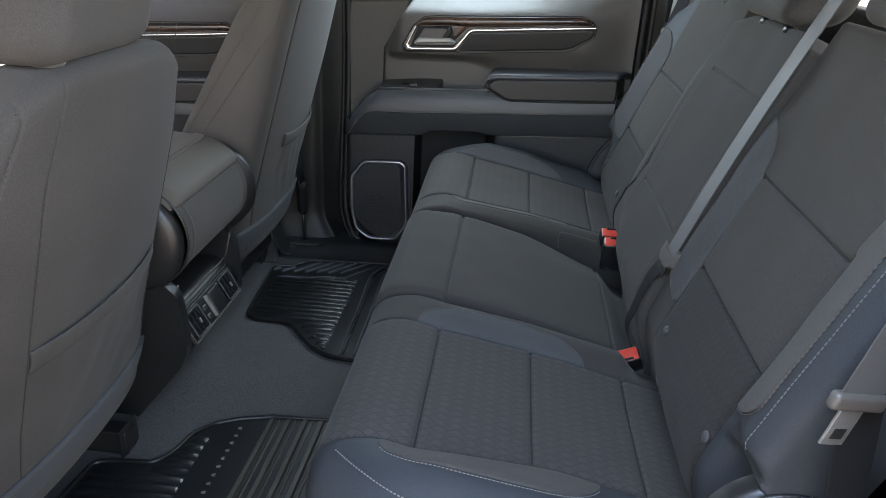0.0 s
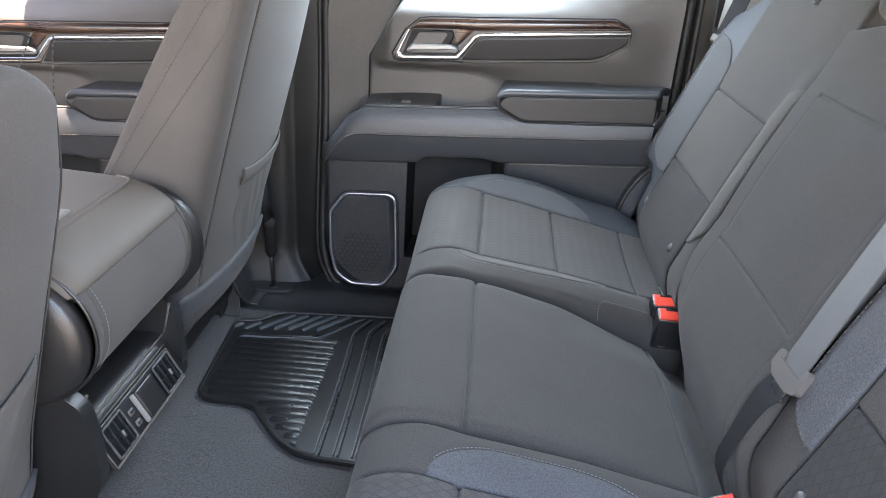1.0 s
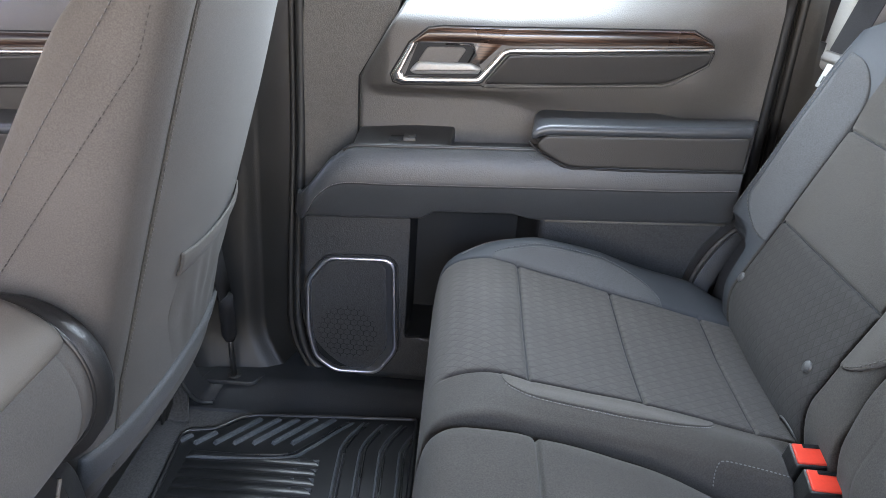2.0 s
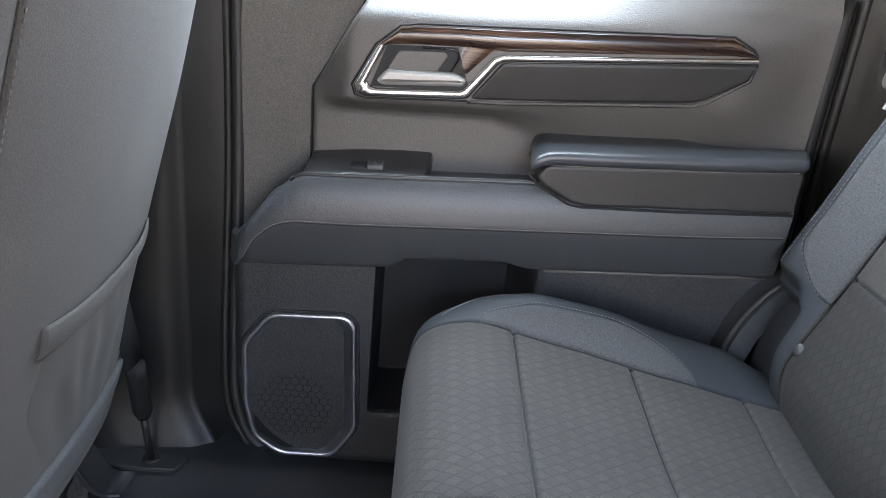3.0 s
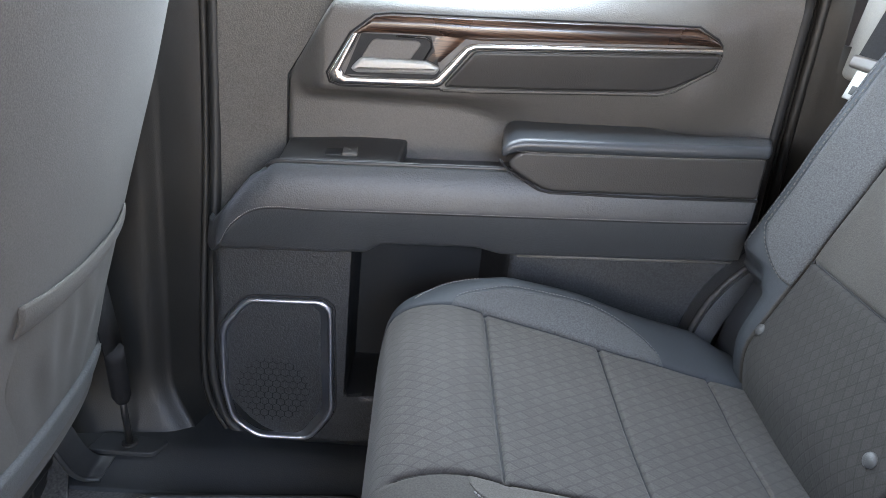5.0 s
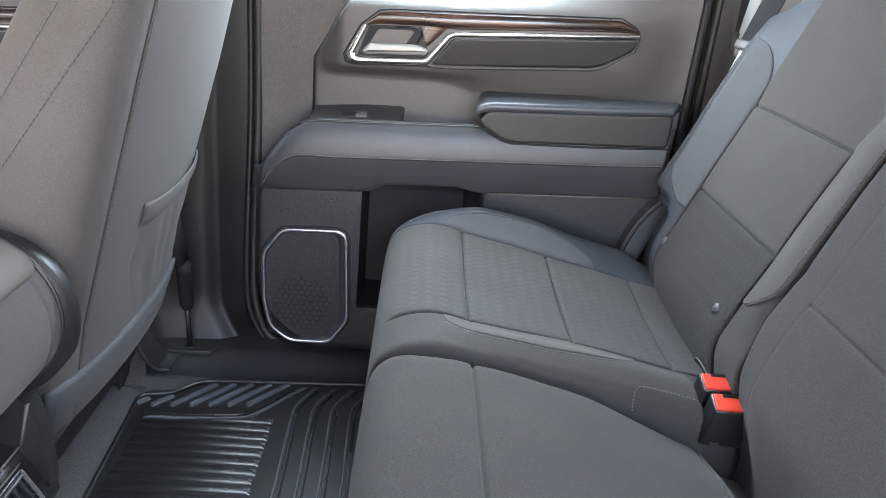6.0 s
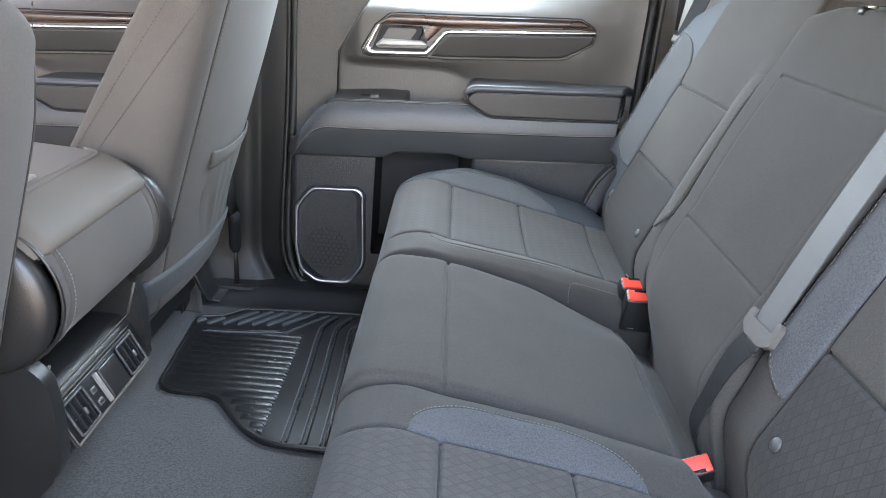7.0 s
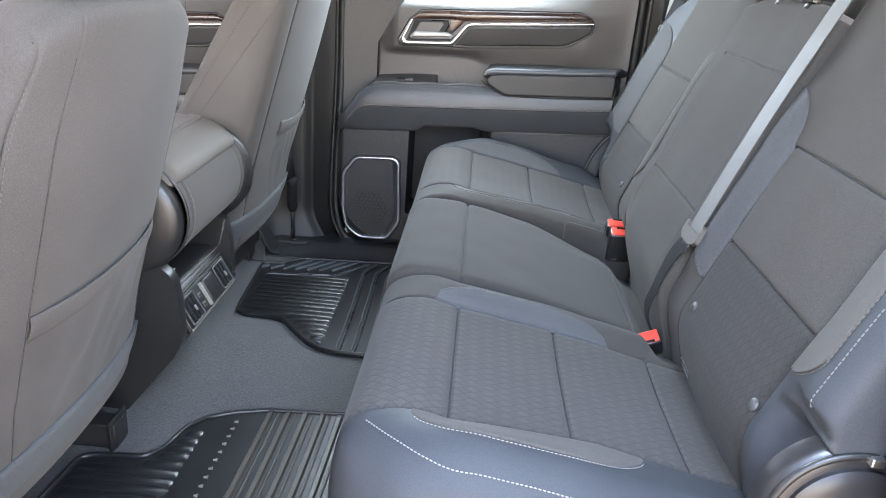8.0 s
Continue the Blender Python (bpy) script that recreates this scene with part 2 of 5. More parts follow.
def softbox(xs, ys, zs, r, warp=None, bm=None):
    """A box with rounded edges of radius r, gridded on the given lines, then bent by warp."""
    bm = bm or bmesh.new()
    lo, hi = (xs[0], ys[0], zs[0]), (xs[-1], ys[-1], zs[-1])
    made = {}

    def vert(i, j, k):
        if (i, j, k) not in made:
            p = Vector((xs[i], ys[j], zs[k]))
            if r:
                c = Vector([min(max(p[n], lo[n] + r), hi[n] - r) for n in range(3)])
                d = p - c
                if d.length > 1e-9:
                    p = c + d.normalized() * r
            made[i, j, k] = bm.verts.new(warp(p) if warp else p)
        return made[i, j, k]

    I, J, K = len(xs) - 1, len(ys) - 1, len(zs) - 1
    for i in range(I):
        for j in range(J):
            for k in (0, K):
                bm.faces.new([vert(i, j, k), vert(i + 1, j, k), vert(i + 1, j + 1, k), vert(i, j + 1, k)])
    for i in range(I):
        for k in range(K):
            for j in (0, J):
                bm.faces.new([vert(i, j, k), vert(i + 1, j, k), vert(i + 1, j, k + 1), vert(i, j, k + 1)])
    for j in range(J):
        for k in range(K):
            for i in (0, I):
                bm.faces.new([vert(i, j, k), vert(i, j + 1, k), vert(i, j + 1, k + 1), vert(i, j, k + 1)])
    return bm


def rbox(x0, x1, y0, y1, z0, z1, r=0.005, n=4, warp=None, bm=None):
    """A rounded box with few cuts."""
    def cuts(a, b):
        rr = min(r, (b - a) / 2 * 0.98)
        return [a, a + rr * 0.3, a + rr * 0.65, a + rr] + [a + rr + (b - a - 2 * rr) * i / n for i in range(1, n)] + [b - rr, b - rr * 0.65, b - rr * 0.3, b]
    r = min(r, (x1 - x0) / 2.05, (y1 - y0) / 2.05, (z1 - z0) / 2.05)
    return softbox(cuts(x0, x1), cuts(y0, y1), cuts(z0, z1), r, warp, bm)


def box(x0, x1, y0, y1, z0, z1, bm=None):
    return softbox([x0, x1], [y0, y1], [z0, z1], 0, None, bm)


def patch(f, nu, nv, thick, bm=None):
    """A sheet f(u, v) -> (point, normal) of some thickness, closed all round."""
    bm = bm or bmesh.new()
    top = [[None] * (nv + 1) for _ in range(nu + 1)]
    low = [[None] * (nv + 1) for _ in range(nu + 1)]
    for i in range(nu + 1):
        for j in range(nv + 1):
            p, nrm = f(i / nu, j / nv)
            top[i][j] = bm.verts.new(p)
            low[i][j] = bm.verts.new(p - nrm * thick)
    for i in range(nu):
        for j in range(nv):
            bm.faces.new([top[i][j], top[i + 1][j], top[i + 1][j + 1], top[i][j + 1]])
            bm.faces.new([low[i][j], low[i][j + 1], low[i + 1][j + 1], low[i + 1][j]])
    for i in range(nu):
        for j in (0, nv):
            bm.faces.new([top[i][j], top[i + 1][j], low[i + 1][j], low[i][j]])
    for j in range(nv):
        for i in (0, nu):
            bm.faces.new([top[i][j], top[i][j + 1], low[i][j + 1], low[i][j]])
    return bm


def prism(outline, d0, d1, place, bevel=0.0, bm=None):
    """An outline (a, b) drawn out from depth d0 to d1, its edge at d1 rounded; place(a, b, d) -> point."""
    bm = bm or bmesh.new()
    pts = [Vector(p) for p in outline]
    n = len(pts)

    def inset(by):
        out = []
        for i in range(n):
            e0, e1 = (pts[i] - pts[i - 1]).normalized(), (pts[(i + 1) % n] - pts[i]).normalized()
            n0, n1 = Vector((-e0.y, e0.x)), Vector((-e1.y, e1.x))
            m = n0 + n1
            out.append(pts[i] + m * (by * turn / max(0.4, m.dot(n0))))
        return out
    area = sum(pts[i - 1].x * pts[i].y - pts[i].x * pts[i - 1].y for i in range(n))
    turn = 1 if area > 0 else -1
    rings = [[bm.verts.new(place(p.x, p.y, d0)) for p in pts]]
    s = 1 if d1 > d0 else -1
    if bevel:
        for i in range(5):
            a = i / 4 * math.pi / 2
            rings.append([bm.verts.new(place(p.x, p.y, d1 - s * bevel * (1 - math.sin(a)))) for p in inset(bevel * (1 - math.cos(a)))])
    else:
        rings.append([bm.verts.new(place(p.x, p.y, d1)) for p in pts])
    if bevel:
        rings.append([bm.verts.new(place(p.x, p.y, d1)) for p in inset(bevel * 1.25)])
    for a, b in zip(rings, rings[1:]):
        for i in range(n):
            bm.faces.new([a[i - 1], a[i], b[i], b[i - 1]])
    bm.faces.new(rings[0])
    bm.faces.new(rings[-1])
    return bm


def smooth_path(pts, k=6, closed=False):
    """A Catmull-Rom curve through the points."""
    pts = [Vector(p) for p in pts]
    out, n = [], len(pts)
    for i in range(n if closed else n - 1):
        p0 = pts[i - 1] if (closed or i > 0) else pts[0] * 2 - pts[1]
        p1, p2 = pts[i], pts[(i + 1) % n]
        p3 = pts[(i + 2) % n] if (closed or i + 2 < n) else p2 * 2 - p1
        for j in range(k):
            t = j / k
            out.append(0.5 * (2 * p1 + (p2 - p0) * t + (2 * p0 - 5 * p1 + 4 * p2 - p3) * t * t + (3 * p1 - p0 - 3 * p2 + p3) * t ** 3))
    if not closed:
        out.append(pts[-1])
    return out


def rounded(outline, r, k=4):
    """An outline whose corners are rounded by r."""
    pts, out = [Vector(p) for p in outline], []
    n = len(pts)
    for i in range(n):
        p, a, b = pts[i], pts[i - 1], pts[(i + 1) % n]
        rr = min(r, (a - p).length * 0.45, (b - p).length * 0.45)
        s, e = p + (a - p).normalized() * rr, p + (b - p).normalized() * rr
        for j in range(k + 1):
            t = j / k
            out.append(s * (1 - t) ** 2 + p * 2 * t * (1 - t) + e * t * t)
    return out


def tube(pts, radius, seg=8, bm=None, closed=False):
    """A round rod along the points."""
    bm = bm or bmesh.new()
    pts = [Vector(p) for p in pts]
    rings, n = [], len(pts)
    for i, p in enumerate(pts):
        a = pts[i - 1] if (i or closed) else p
        b = pts[(i + 1) % n] if (i + 1 < n or closed) else p
        d = (b - a).normalized()
        side = d.cross(Vector((0.31, 0.17, 0.93))).normalized()
        up = side.cross(d)
        rr = radius(i / (n - 1)) if callable(radius) else radius
        rings.append([bm.verts.new(p + side * math.cos(2 * math.pi * j / seg) * rr + up * math.sin(2 * math.pi * j / seg) * rr) for j in range(seg)])
    for i in range(n if closed else n - 1):
        a, b = rings[i], rings[(i + 1) % n]
        for j in range(seg):
            bm.faces.new([a[j - 1], a[j], b[j], b[j - 1]])
    if not closed:
        bm.faces.new(rings[0])
        bm.faces.new(rings[-1])
    return bm


def stitches(name, pts, parent, mat, length=0.0044, gap=0.0014, radius=0.0008):
    """A row of separate stitches along the points."""
    pts = [Vector(p) for p in pts]
    bm = bmesh.new()
    run, total, at = [0.0], 0.0, 0.0
    for a, b in zip(pts, pts[1:]):
        total += (b - a).length
        run.append(total)

    def where(d):
        for i in range(len(pts) - 1):
            if run[i + 1] >= d:
                f = (d - run[i]) / max(1e-9, run[i + 1] - run[i])
                return pts[i].lerp(pts[i + 1], f)
        return pts[-1]
    while at + length < total:
        a, b = where(at), where(at + length)
        d = b - a
        tube([a, a + d * 0.2, a + d * 0.8, b], lambda t: radius * (0.45 if t in (0.0, 1.0) else 1.0), 5, bm)
        at += length + gap
    return part(name, bm, mat, parent)


def disc(c, axis, r, thick, seg=28, dome=0.0, bm=None):
    """A round boss at c, drawn out along axis, with a domed face."""
    bm = bm or bmesh.new()
    c, axis = Vector(c), Vector(axis).normalized()
    s = axis.orthogonal().normalized()
    u = axis.cross(s)
    prof = [(r, 0), (r, thick * 0.6), (r * 0.94, thick * 0.9), (r * 0.8, thick + dome * 0.3), (r * 0.5, thick + dome * 0.75), (r * 0.2, thick + dome)]
    rings = [[bm.verts.new(c + axis * h + (s * math.cos(2 * math.pi * j / seg) + u * math.sin(2 * math.pi * j / seg)) * q) for j in range(seg)] for q, h in prof]
    for a, b in zip(rings, rings[1:]):
        for j in range(seg):
            bm.faces.new([a[j - 1], a[j], b[j], b[j - 1]])
    bm.faces.new(rings[0])
    bm.faces.new(rings[-1])
    return bm

def ribbon(pts, side, thick):
    """A flat strap along the points; side(i) gives half its width as a vector."""
    bm = bmesh.new()
    rings = []
    n = len(pts)
    for i, p in enumerate(pts):
        d = (pts[min(n - 1, i + 1)] - pts[max(0, i - 1)]).normalized()
        s = side(i / (n - 1))
        up = d.cross(s).normalized() * thick / 2
        rings.append([bm.verts.new(q) for q in (p - s + up, p + s + up, p + s - up, p - s - up)])
    for a, b in zip(rings, rings[1:]):
        for k in range(4):
            bm.faces.new([a[k - 1], a[k], b[k], b[k - 1]])
    bm.faces.new(rings[0])
    bm.faces.new(rings[-1])
    return bm


# ---- the cab's shell
SLOPE = 0.055                      # the door's mouldings rise towards the rear


def carpet_warp(p):
    hump = 0.035 * math.exp(-(p.y / 0.16) ** 2) * (1 - step(-0.75, -0.35, p.x)) if p.z > -0.01 else 0
    return p + Vector((0, 0, hump + 0.003 * noise.noise(p * 9) if p.z > -0.01 else 0))


def shell():
    part_of = {"kind": "structure"}
    f = part("floor", softbox(lines(-1.7, 0.8, 0.04), lines(-0.8, 0.8, 0.04), [-0.04, 0.0], 0, carpet_warp), CARPET)
    tagged(f, "dark grey carpeted truck cab floor", "floor", **part_of)
    g = part("ground", softbox(lines(-60, 60, 12), lines(-60, 60, 12), [-0.75, -0.65], 0), CONCRETE)
    tagged(g, "dusty concrete ground outside the truck", "ground", **part_of)
    c = part("ceiling", rbox(-1.36, 0.90, -0.955, 0.955, 1.2, 1.27, 0.02), HEADLINER)
    tagged(c, "grey cloth headliner", "ceiling", **part_of)
    # the rear wall, with its window
    w = thing("wall_rear", "dark trimmed rear wall of the cab with a window", "wall", **part_of)
    part("lower_panel", rbox(0.80, 0.86, -0.78, 0.78, -0.04, 0.84, 0.01), PILLAR, w)
    part("window_pane", box(0.825, 0.83, -0.66, 0.66, 0.842, 1.198), TINTED, w).visible_shadow = False
    for y in (-0.72, 0.72):
        part("corner_post", rbox(0.80, 0.86, y - 0.06, y + 0.06, 0.84, 1.2, 0.01), PILLAR, w)
    # the front: dashboard and windscreen
    d = thing("dashboard", "dark grey dashboard under the windscreen", "dashboard", **part_of)
    part("top", rbox(-1.95, -1.55, -0.74, 0.74, 0.5, 0.72, 0.04), PILLAR, d)
    part("lower", rbox(-1.9, -1.68, -0.74, 0.74, 0.0, 0.5, 0.02), BLACK, d)
    # unseen; its glass is darkened to keep light off the rear backrests
    s = part("windscreen", patch(lambda u, v: (Vector((-2.0 + 0.66 * v, -0.72 + 1.44 * u, 0.72 + 0.49 * v)), Vector((-0.6, 0, 0.8))), 4, 4, 0.005), SHADED)
    tagged(s, "dark glass windscreen", "window", **part_of)
    # sills along both sides
    for sign, name in ((1, "sill_far"), (-1, "sill_near")):
        def slope(u, v, sign=sign):
            y = 0.646 + 0.254 * v
            return Vector((-1.7 + 2.32 * u, sign * y, 0.003 + 0.024 * step(0.65, 0.735, y))), Vector((0, 0, 1))
        s = part(name, patch(slope, 24, 40, 0.12), SILL)
        tagged(s, "black plastic door sill trim beside the carpet", "sill", **part_of)


def pillar_b(sign, name):
    """The post between the doors: a broad face, a soft ridge, a narrow flank to the seal, and a foot that sweeps out over the sill."""
    t = thing(name, "dark grained plastic pillar trim between the doors", "pillar", kind="structure")

    def shape(u, v):
        z = -0.02 + 0.82 * v
        low = 1 - step(0.0, 0.15, z)
        ridge_x = -0.432 + 0.052 * low ** 2.2
        ridge_y = 0.787 - 0.024 * low ** 2 + 0.012 * z
        front_y = 0.752 - 0.024 * low ** 2 + 0.03 * z
        if u < 0.7:
            k = u / 0.7
            x, y = -0.64 + (ridge_x + 0.64) * k, front_y + (ridge_y - front_y) * k
            y += 0.012 * step(0.80, 1.0, k) ** 2
        else:
            k = (u - 0.7) / 0.3
            x = ridge_x + (-0.363 - ridge_x) * k
            y = ridge_y + 0.012 + (0.842 - ridge_y - 0.012) * (1 - max(0.0, 1 - k) ** 1.7)
        y -= 0.018 * max(0.0, 1 - (z + 0.02) / 0.055) ** 2          # a small cove where it meets the sill
        return Vector((x, sign * y, z)), Vector((0, -sign, 0))
    part("lower_trim", patch(shape, 70, 60, 0.006), PILLAR, t)
    part("upper_trim", rbox(-0.58, -0.40, 0.80 * sign - 0.035, 0.80 * sign + 0.035, 0.80, 1.2, 0.02,
         warp=lambda p: p + Vector((0.02, -sign * 0.16 * (p.z - 0.8), 0))), LIGHT_TRIM, t)
    part("flange", rbox(-0.62, -0.3435, *sorted((sign * 0.868, sign * 0.885)), -0.1, 1.2, 0.002), SEAL, t)
    part("post", rbox(-0.60, -0.38, *sorted((sign * 0.886, sign * 0.95)), -0.1, 0.8, 0.01), PAINT, t)
    return t


def pillar_c(sign, name):
    t = thing(name, "dark plastic pillar trim behind the rear door", "pillar", kind="structure")

    def shape(u, v):
        z = -0.02 + (0.96 if u < 0.115 else 0.755) * v
        x = 0.487 + 0.34 * u + 0.012 * max(0, z - 0.5)
        y = 0.850 - 0.085 * math.sin(min(1.0, u / 0.45) * math.pi / 2) + 0.02 * (1 - v)
        return Vector((x, sign * y, z)), Vector((0, -sign, 0))
    part("lower_trim", patch(shape, 50, 20, 0.02), PILLAR, t)
    part("upper_trim", rbox(0.536, 0.84, 0.80 * sign - 0.03, 0.80 * sign + 0.03, 0.69, 1.2, 0.012,
         warp=lambda p: p + Vector((0.06 * (p.z - 0.70), -sign * 0.10 * (p.z - 0.70), 0))), LIGHT_TRIM, t)
    part("flange", rbox(0.452, 0.60, *sorted((sign * 0.903, sign * 0.925)), -0.1, 1.2, 0.002), SEAL, t)
    part("post", rbox(0.49, 0.86, *sorted((sign * 0.926, sign * 0.96)), -0.1, 0.84, 0.01), PAINT, t)
    return t


shell()


def sill_lip():
    """The turned-up front end of the sill trim, against the carpet that climbs behind it."""
    t = thing("sill_end", "turned-up black end of the sill trim over the carpet", "sill", kind="structure")
    path = smooth_path([(-0.60, 0.69, 0.115), (-0.565, 0.668, 0.104), (-0.545, 0.655, 0.088), (-0.528, 0.660, 0.045), (-0.516, 0.676, 0.018), (-0.495, 0.684, 0.012)], 8)
    part("lip", ribbon(path, lambda u: Vector((0.004, 0.020, 0.006)), 0.006), SILL, t, sharp=30)
    part("lip_edge", tube([q - Vector((0.004, 0.020, 0.006)) for q in path], 0.0045, 8), SILL, t)

    def kick(u, v):
        x = -0.85 + 0.325 * u
        return Vector((x - 0.03 * v, 0.60 + 0.085 * v + 0.02 * (1 - u), 0.004 + 0.10 * v ** 1.6 * (1 - 0.55 * step(0.7, 1.0, u)))), Vector((0, -0.7, 0.7))
    part("kick_carpet", patch(kick, 24, 12, 0.01), CARPET, t, "grey carpet climbing to the sill")
    plate = [(-0.535, 0.700), (-0.43, 0.700), (-0.415, 0.735), (-0.52, 0.748)]
    part("cover_plate", prism(rounded(plate, 0.010, 3), 0.024, 0.0315, lambda a, b, d: Vector((a, b, d)), 0.002), SILL, t, sharp=40)


sill_lip()
pillar_b(1, "pillar_b_far")
pillar_b(-1, "pillar_b_near")
pillar_c(1, "pillar_c_far")
pillar_c(-1, "pillar_c_near")


# ---- the passenger's doors
def ledge_w(x):
    return 0.535 - 0.095 * min(1.0, max(0.0, (-0.268 - x) / 0.072)) - 0.012 * math.exp(-((x + 0.268) / 0.012) ** 2)


def upper_y(x, z):
    """Depth of the door's upper panel, swollen round the handle and rolling away to the window."""
    y = 0.820 + 8.0 * max(0.0, z - 0.716 - 0.16 * max(0.0, x)) ** 2 + 0.35 * max(0.0, z - 0.775)
    right = step(-0.02, 0.16, x)
    foot = step(0.596 - 0.055 * right, 0.624 + 0.03 * right, z - 0.028 * x)
    pod = step(-0.246, -0.192, x) * (1 - step(0.31, 0.45, x)) * foot * (1 - step(0.722, 0.790, z - 0.03 * x))
    return y - 0.045 * pod


def stitch_w(x):
    return 0.4715 - 0.054 * max(0.0, (-0.264 - x) / 0.058) ** 1.7


def roll_foot(x):
    """The lower edge of the ledge moulding, arched over the map pocket's mouth."""
    return 0.399 + 0.014 * step(-0.125, -0.095, x) * (1 - step(0.03, 0.085, x)) + 0.004 * step(0.03, 0.09, x)


def lower_y(x, w):
    z = w + SLOPE * x
    inside = step(-0.141, -0.134, x) * (1 - step(0.06, 0.095, x)) * step(0.136 + 0.06 * step(-0.10, 0.02, x), 0.150 + 0.06 * step(-0.10, 0.02, x), z)
    return 0.741 + 0.115 * inside


def door_y(x, w):
    """Depth of the ledge moulding's face at x and at height w above the rising base line."""
    top, mid, low = ledge_w(x), stitch_w(x), roll_foot(x)
    turn = 0.035 * max(0.0, (-0.318 - x) / 0.032) ** 2
    if w > mid:
        k = (w - mid) / max(0.004, top - mid)
        return 0.708 + 0.006 * k + 0.016 * k ** 3 + turn
    k = (mid - w) / max(0.004, mid - low)
    return 0.708 + 0.026 * k ** 1.25 + turn


def trail(p, y0=0.70):
    """Draws the rear ends of the mouldings in, so that they curve back to the door's trailing edge."""
    end = min(0.462, 0.410 + 0.42 * max(0.0, p.y - y0))
    return Vector((0.30 + (p.x - 0.30) * (end - 0.30) / 0.162 if p.x > 0.30 else p.x, p.y, p.z))


def grid_mesh(rows, turned=None):
    """A sheet through rows of points; its rim turns back to the depth turned."""
    bm = bmesh.new()
    g = [[bm.verts.new(p) for p in row] for row in rows]
    for a, b in zip(g, g[1:]):
        for j in range(len(a) - 1):
            bm.faces.new([a[j], b[j], b[j + 1], a[j + 1]])
    if turned is not None:
        rim = [r[0] for r in g] + g[-1][1:] + [r[-1] for r in g[-2::-1]] + g[0][-2:0:-1]
        out = [bm.verts.new((v.co.x, turned, v.co.z)) for v in rim]
        for i in range(len(rim)):
            bm.faces.new([rim[i - 1], rim[i], out[i], out[i - 1]])
    return bm


def door_panel(door):
    # upper panel, cut off by a slanted facet line in front
    def facet(z):
        return -0.2500 + 0.585 * max(0.0, z - 0.620)
    rows = []
    for i in range(121):
        row = []
        for z in lines(0.495, 0.815, 0.006):
            a = facet(z)
            x = a + (0.462 - a) * (i / 120) ** 1.15
            edge = 0.010 * (1 - min(1.0, (x - a) / 0.006)) ** 2
            row.append(Vector((x, upper_y(x, z) + edge, z)))
        rows.append(row)
    part("upper_panel", grid_mesh(rows, 0.90), DOOR_UPPER, door, "brown-grey soft upper panel", sharp=60)
    # ledge moulding: a dished ledge, a rounded lip, a face that breaks at the sewn line
    rows = []
    for x in sorted(set(lines(-0.35, -0.25, 0.003) + lines(-0.25, 0.462, 0.0075))):
        top, mid, low = ledge_w(x), stitch_w(x), roll_foot(x)
        mid = max(low + 0.004, min(mid, top - 0.012))
        lip = door_y(x, top)
        prof = [(0.86, top - 0.024), (0.815, top - 0.018), (0.760, top - 0.011), (lip + 0.016, top - 0.006), (lip + 0.010, top - 0.0045)]
        prof += [(door_y(x, top - 0.006 + (mid - top + 0.006) * k / 10), top - 0.006 + (mid - top + 0.006) * k / 10) for k in range(11)]
        prof += [(door_y(x, mid + (low - mid) * k / 10), mid + (low - mid) * k / 10) for k in range(1, 11)]
        prof += [(door_y(x, low) + 0.004, low - 0.0022), (0.760, low - 0.002), (0.86, low - 0.002)]
        rows.append([trail(Vector((x, y, w + SLOPE * x))) for y, w in prof])
    moulding = part("ledge_moulding", grid_mesh(rows), DOOR_ROLL, door, "charcoal ledge moulding with a sewn line", sharp=50)
    lip = [(x, door_y(x, ledge_w(x)) + 0.0045, ledge_w(x) - 0.0042 + SLOPE * x) for x in [-0.262 + 0.0065 * k for k in range(56)]]
    part("lip", tube(lip, 0.0042, 10), TRIM_BLACK, moulding, "smooth dark bead along the ledge")
    # lower panel and the map pocket sunk into it
    xs = sorted(set(lines(-0.35, -0.25, 0.004) + lines(-0.25, 0.462, 0.006, (-0.1375, -0.1345))))
    ws = lines(0.0, 0.425, 0.0065, (0.143, 0.148))
    bm = bmesh.new()
    grid = []
    for x in xs:
        foot = 0.026 + 0.128 * max(0, (-0.20 - x) / 0.15) ** 2.6 - SLOPE * x
        row = []
        for w in ws:
            v = w if w > 0.17 else foot + (w / 0.17) * (0.17 - foot)
            y = lower_y(x, v) + 0.022 * max(0.0, 1 - (v - foot) / 0.03) ** 2 + 0.03 * max(0.0, (-0.33 - x) / 0.02) ** 2
            row.append(bm.verts.new(trail(Vector((x, y, v + SLOPE * x)), 0.68)))
        grid.append(row)
    for a, b in zip(grid, grid[1:]):
        for j in range(len(ws) - 1):
            f = bm.faces.new([a[j], b[j], b[j + 1], a[j + 1]])
            c = f.calc_center_median()
            # faces inside the pocket take a near-black colour to deepen its shade
            if c.y > 0.748 and c.x > -0.15 and c.z > 0.10:
                f.material_index = 1
    part("lower_panel", bm, [DOOR_LOWER, POCKET], door, "dark grained lower panel with a map pocket", sharp=50)
    part("core", rbox(-0.34, 0.455, 0.872, 0.899, 0.03, 0.70, 0.004, 2), POCKET, door)


def flat(a, b, d):
    return Vector((a, d, b))


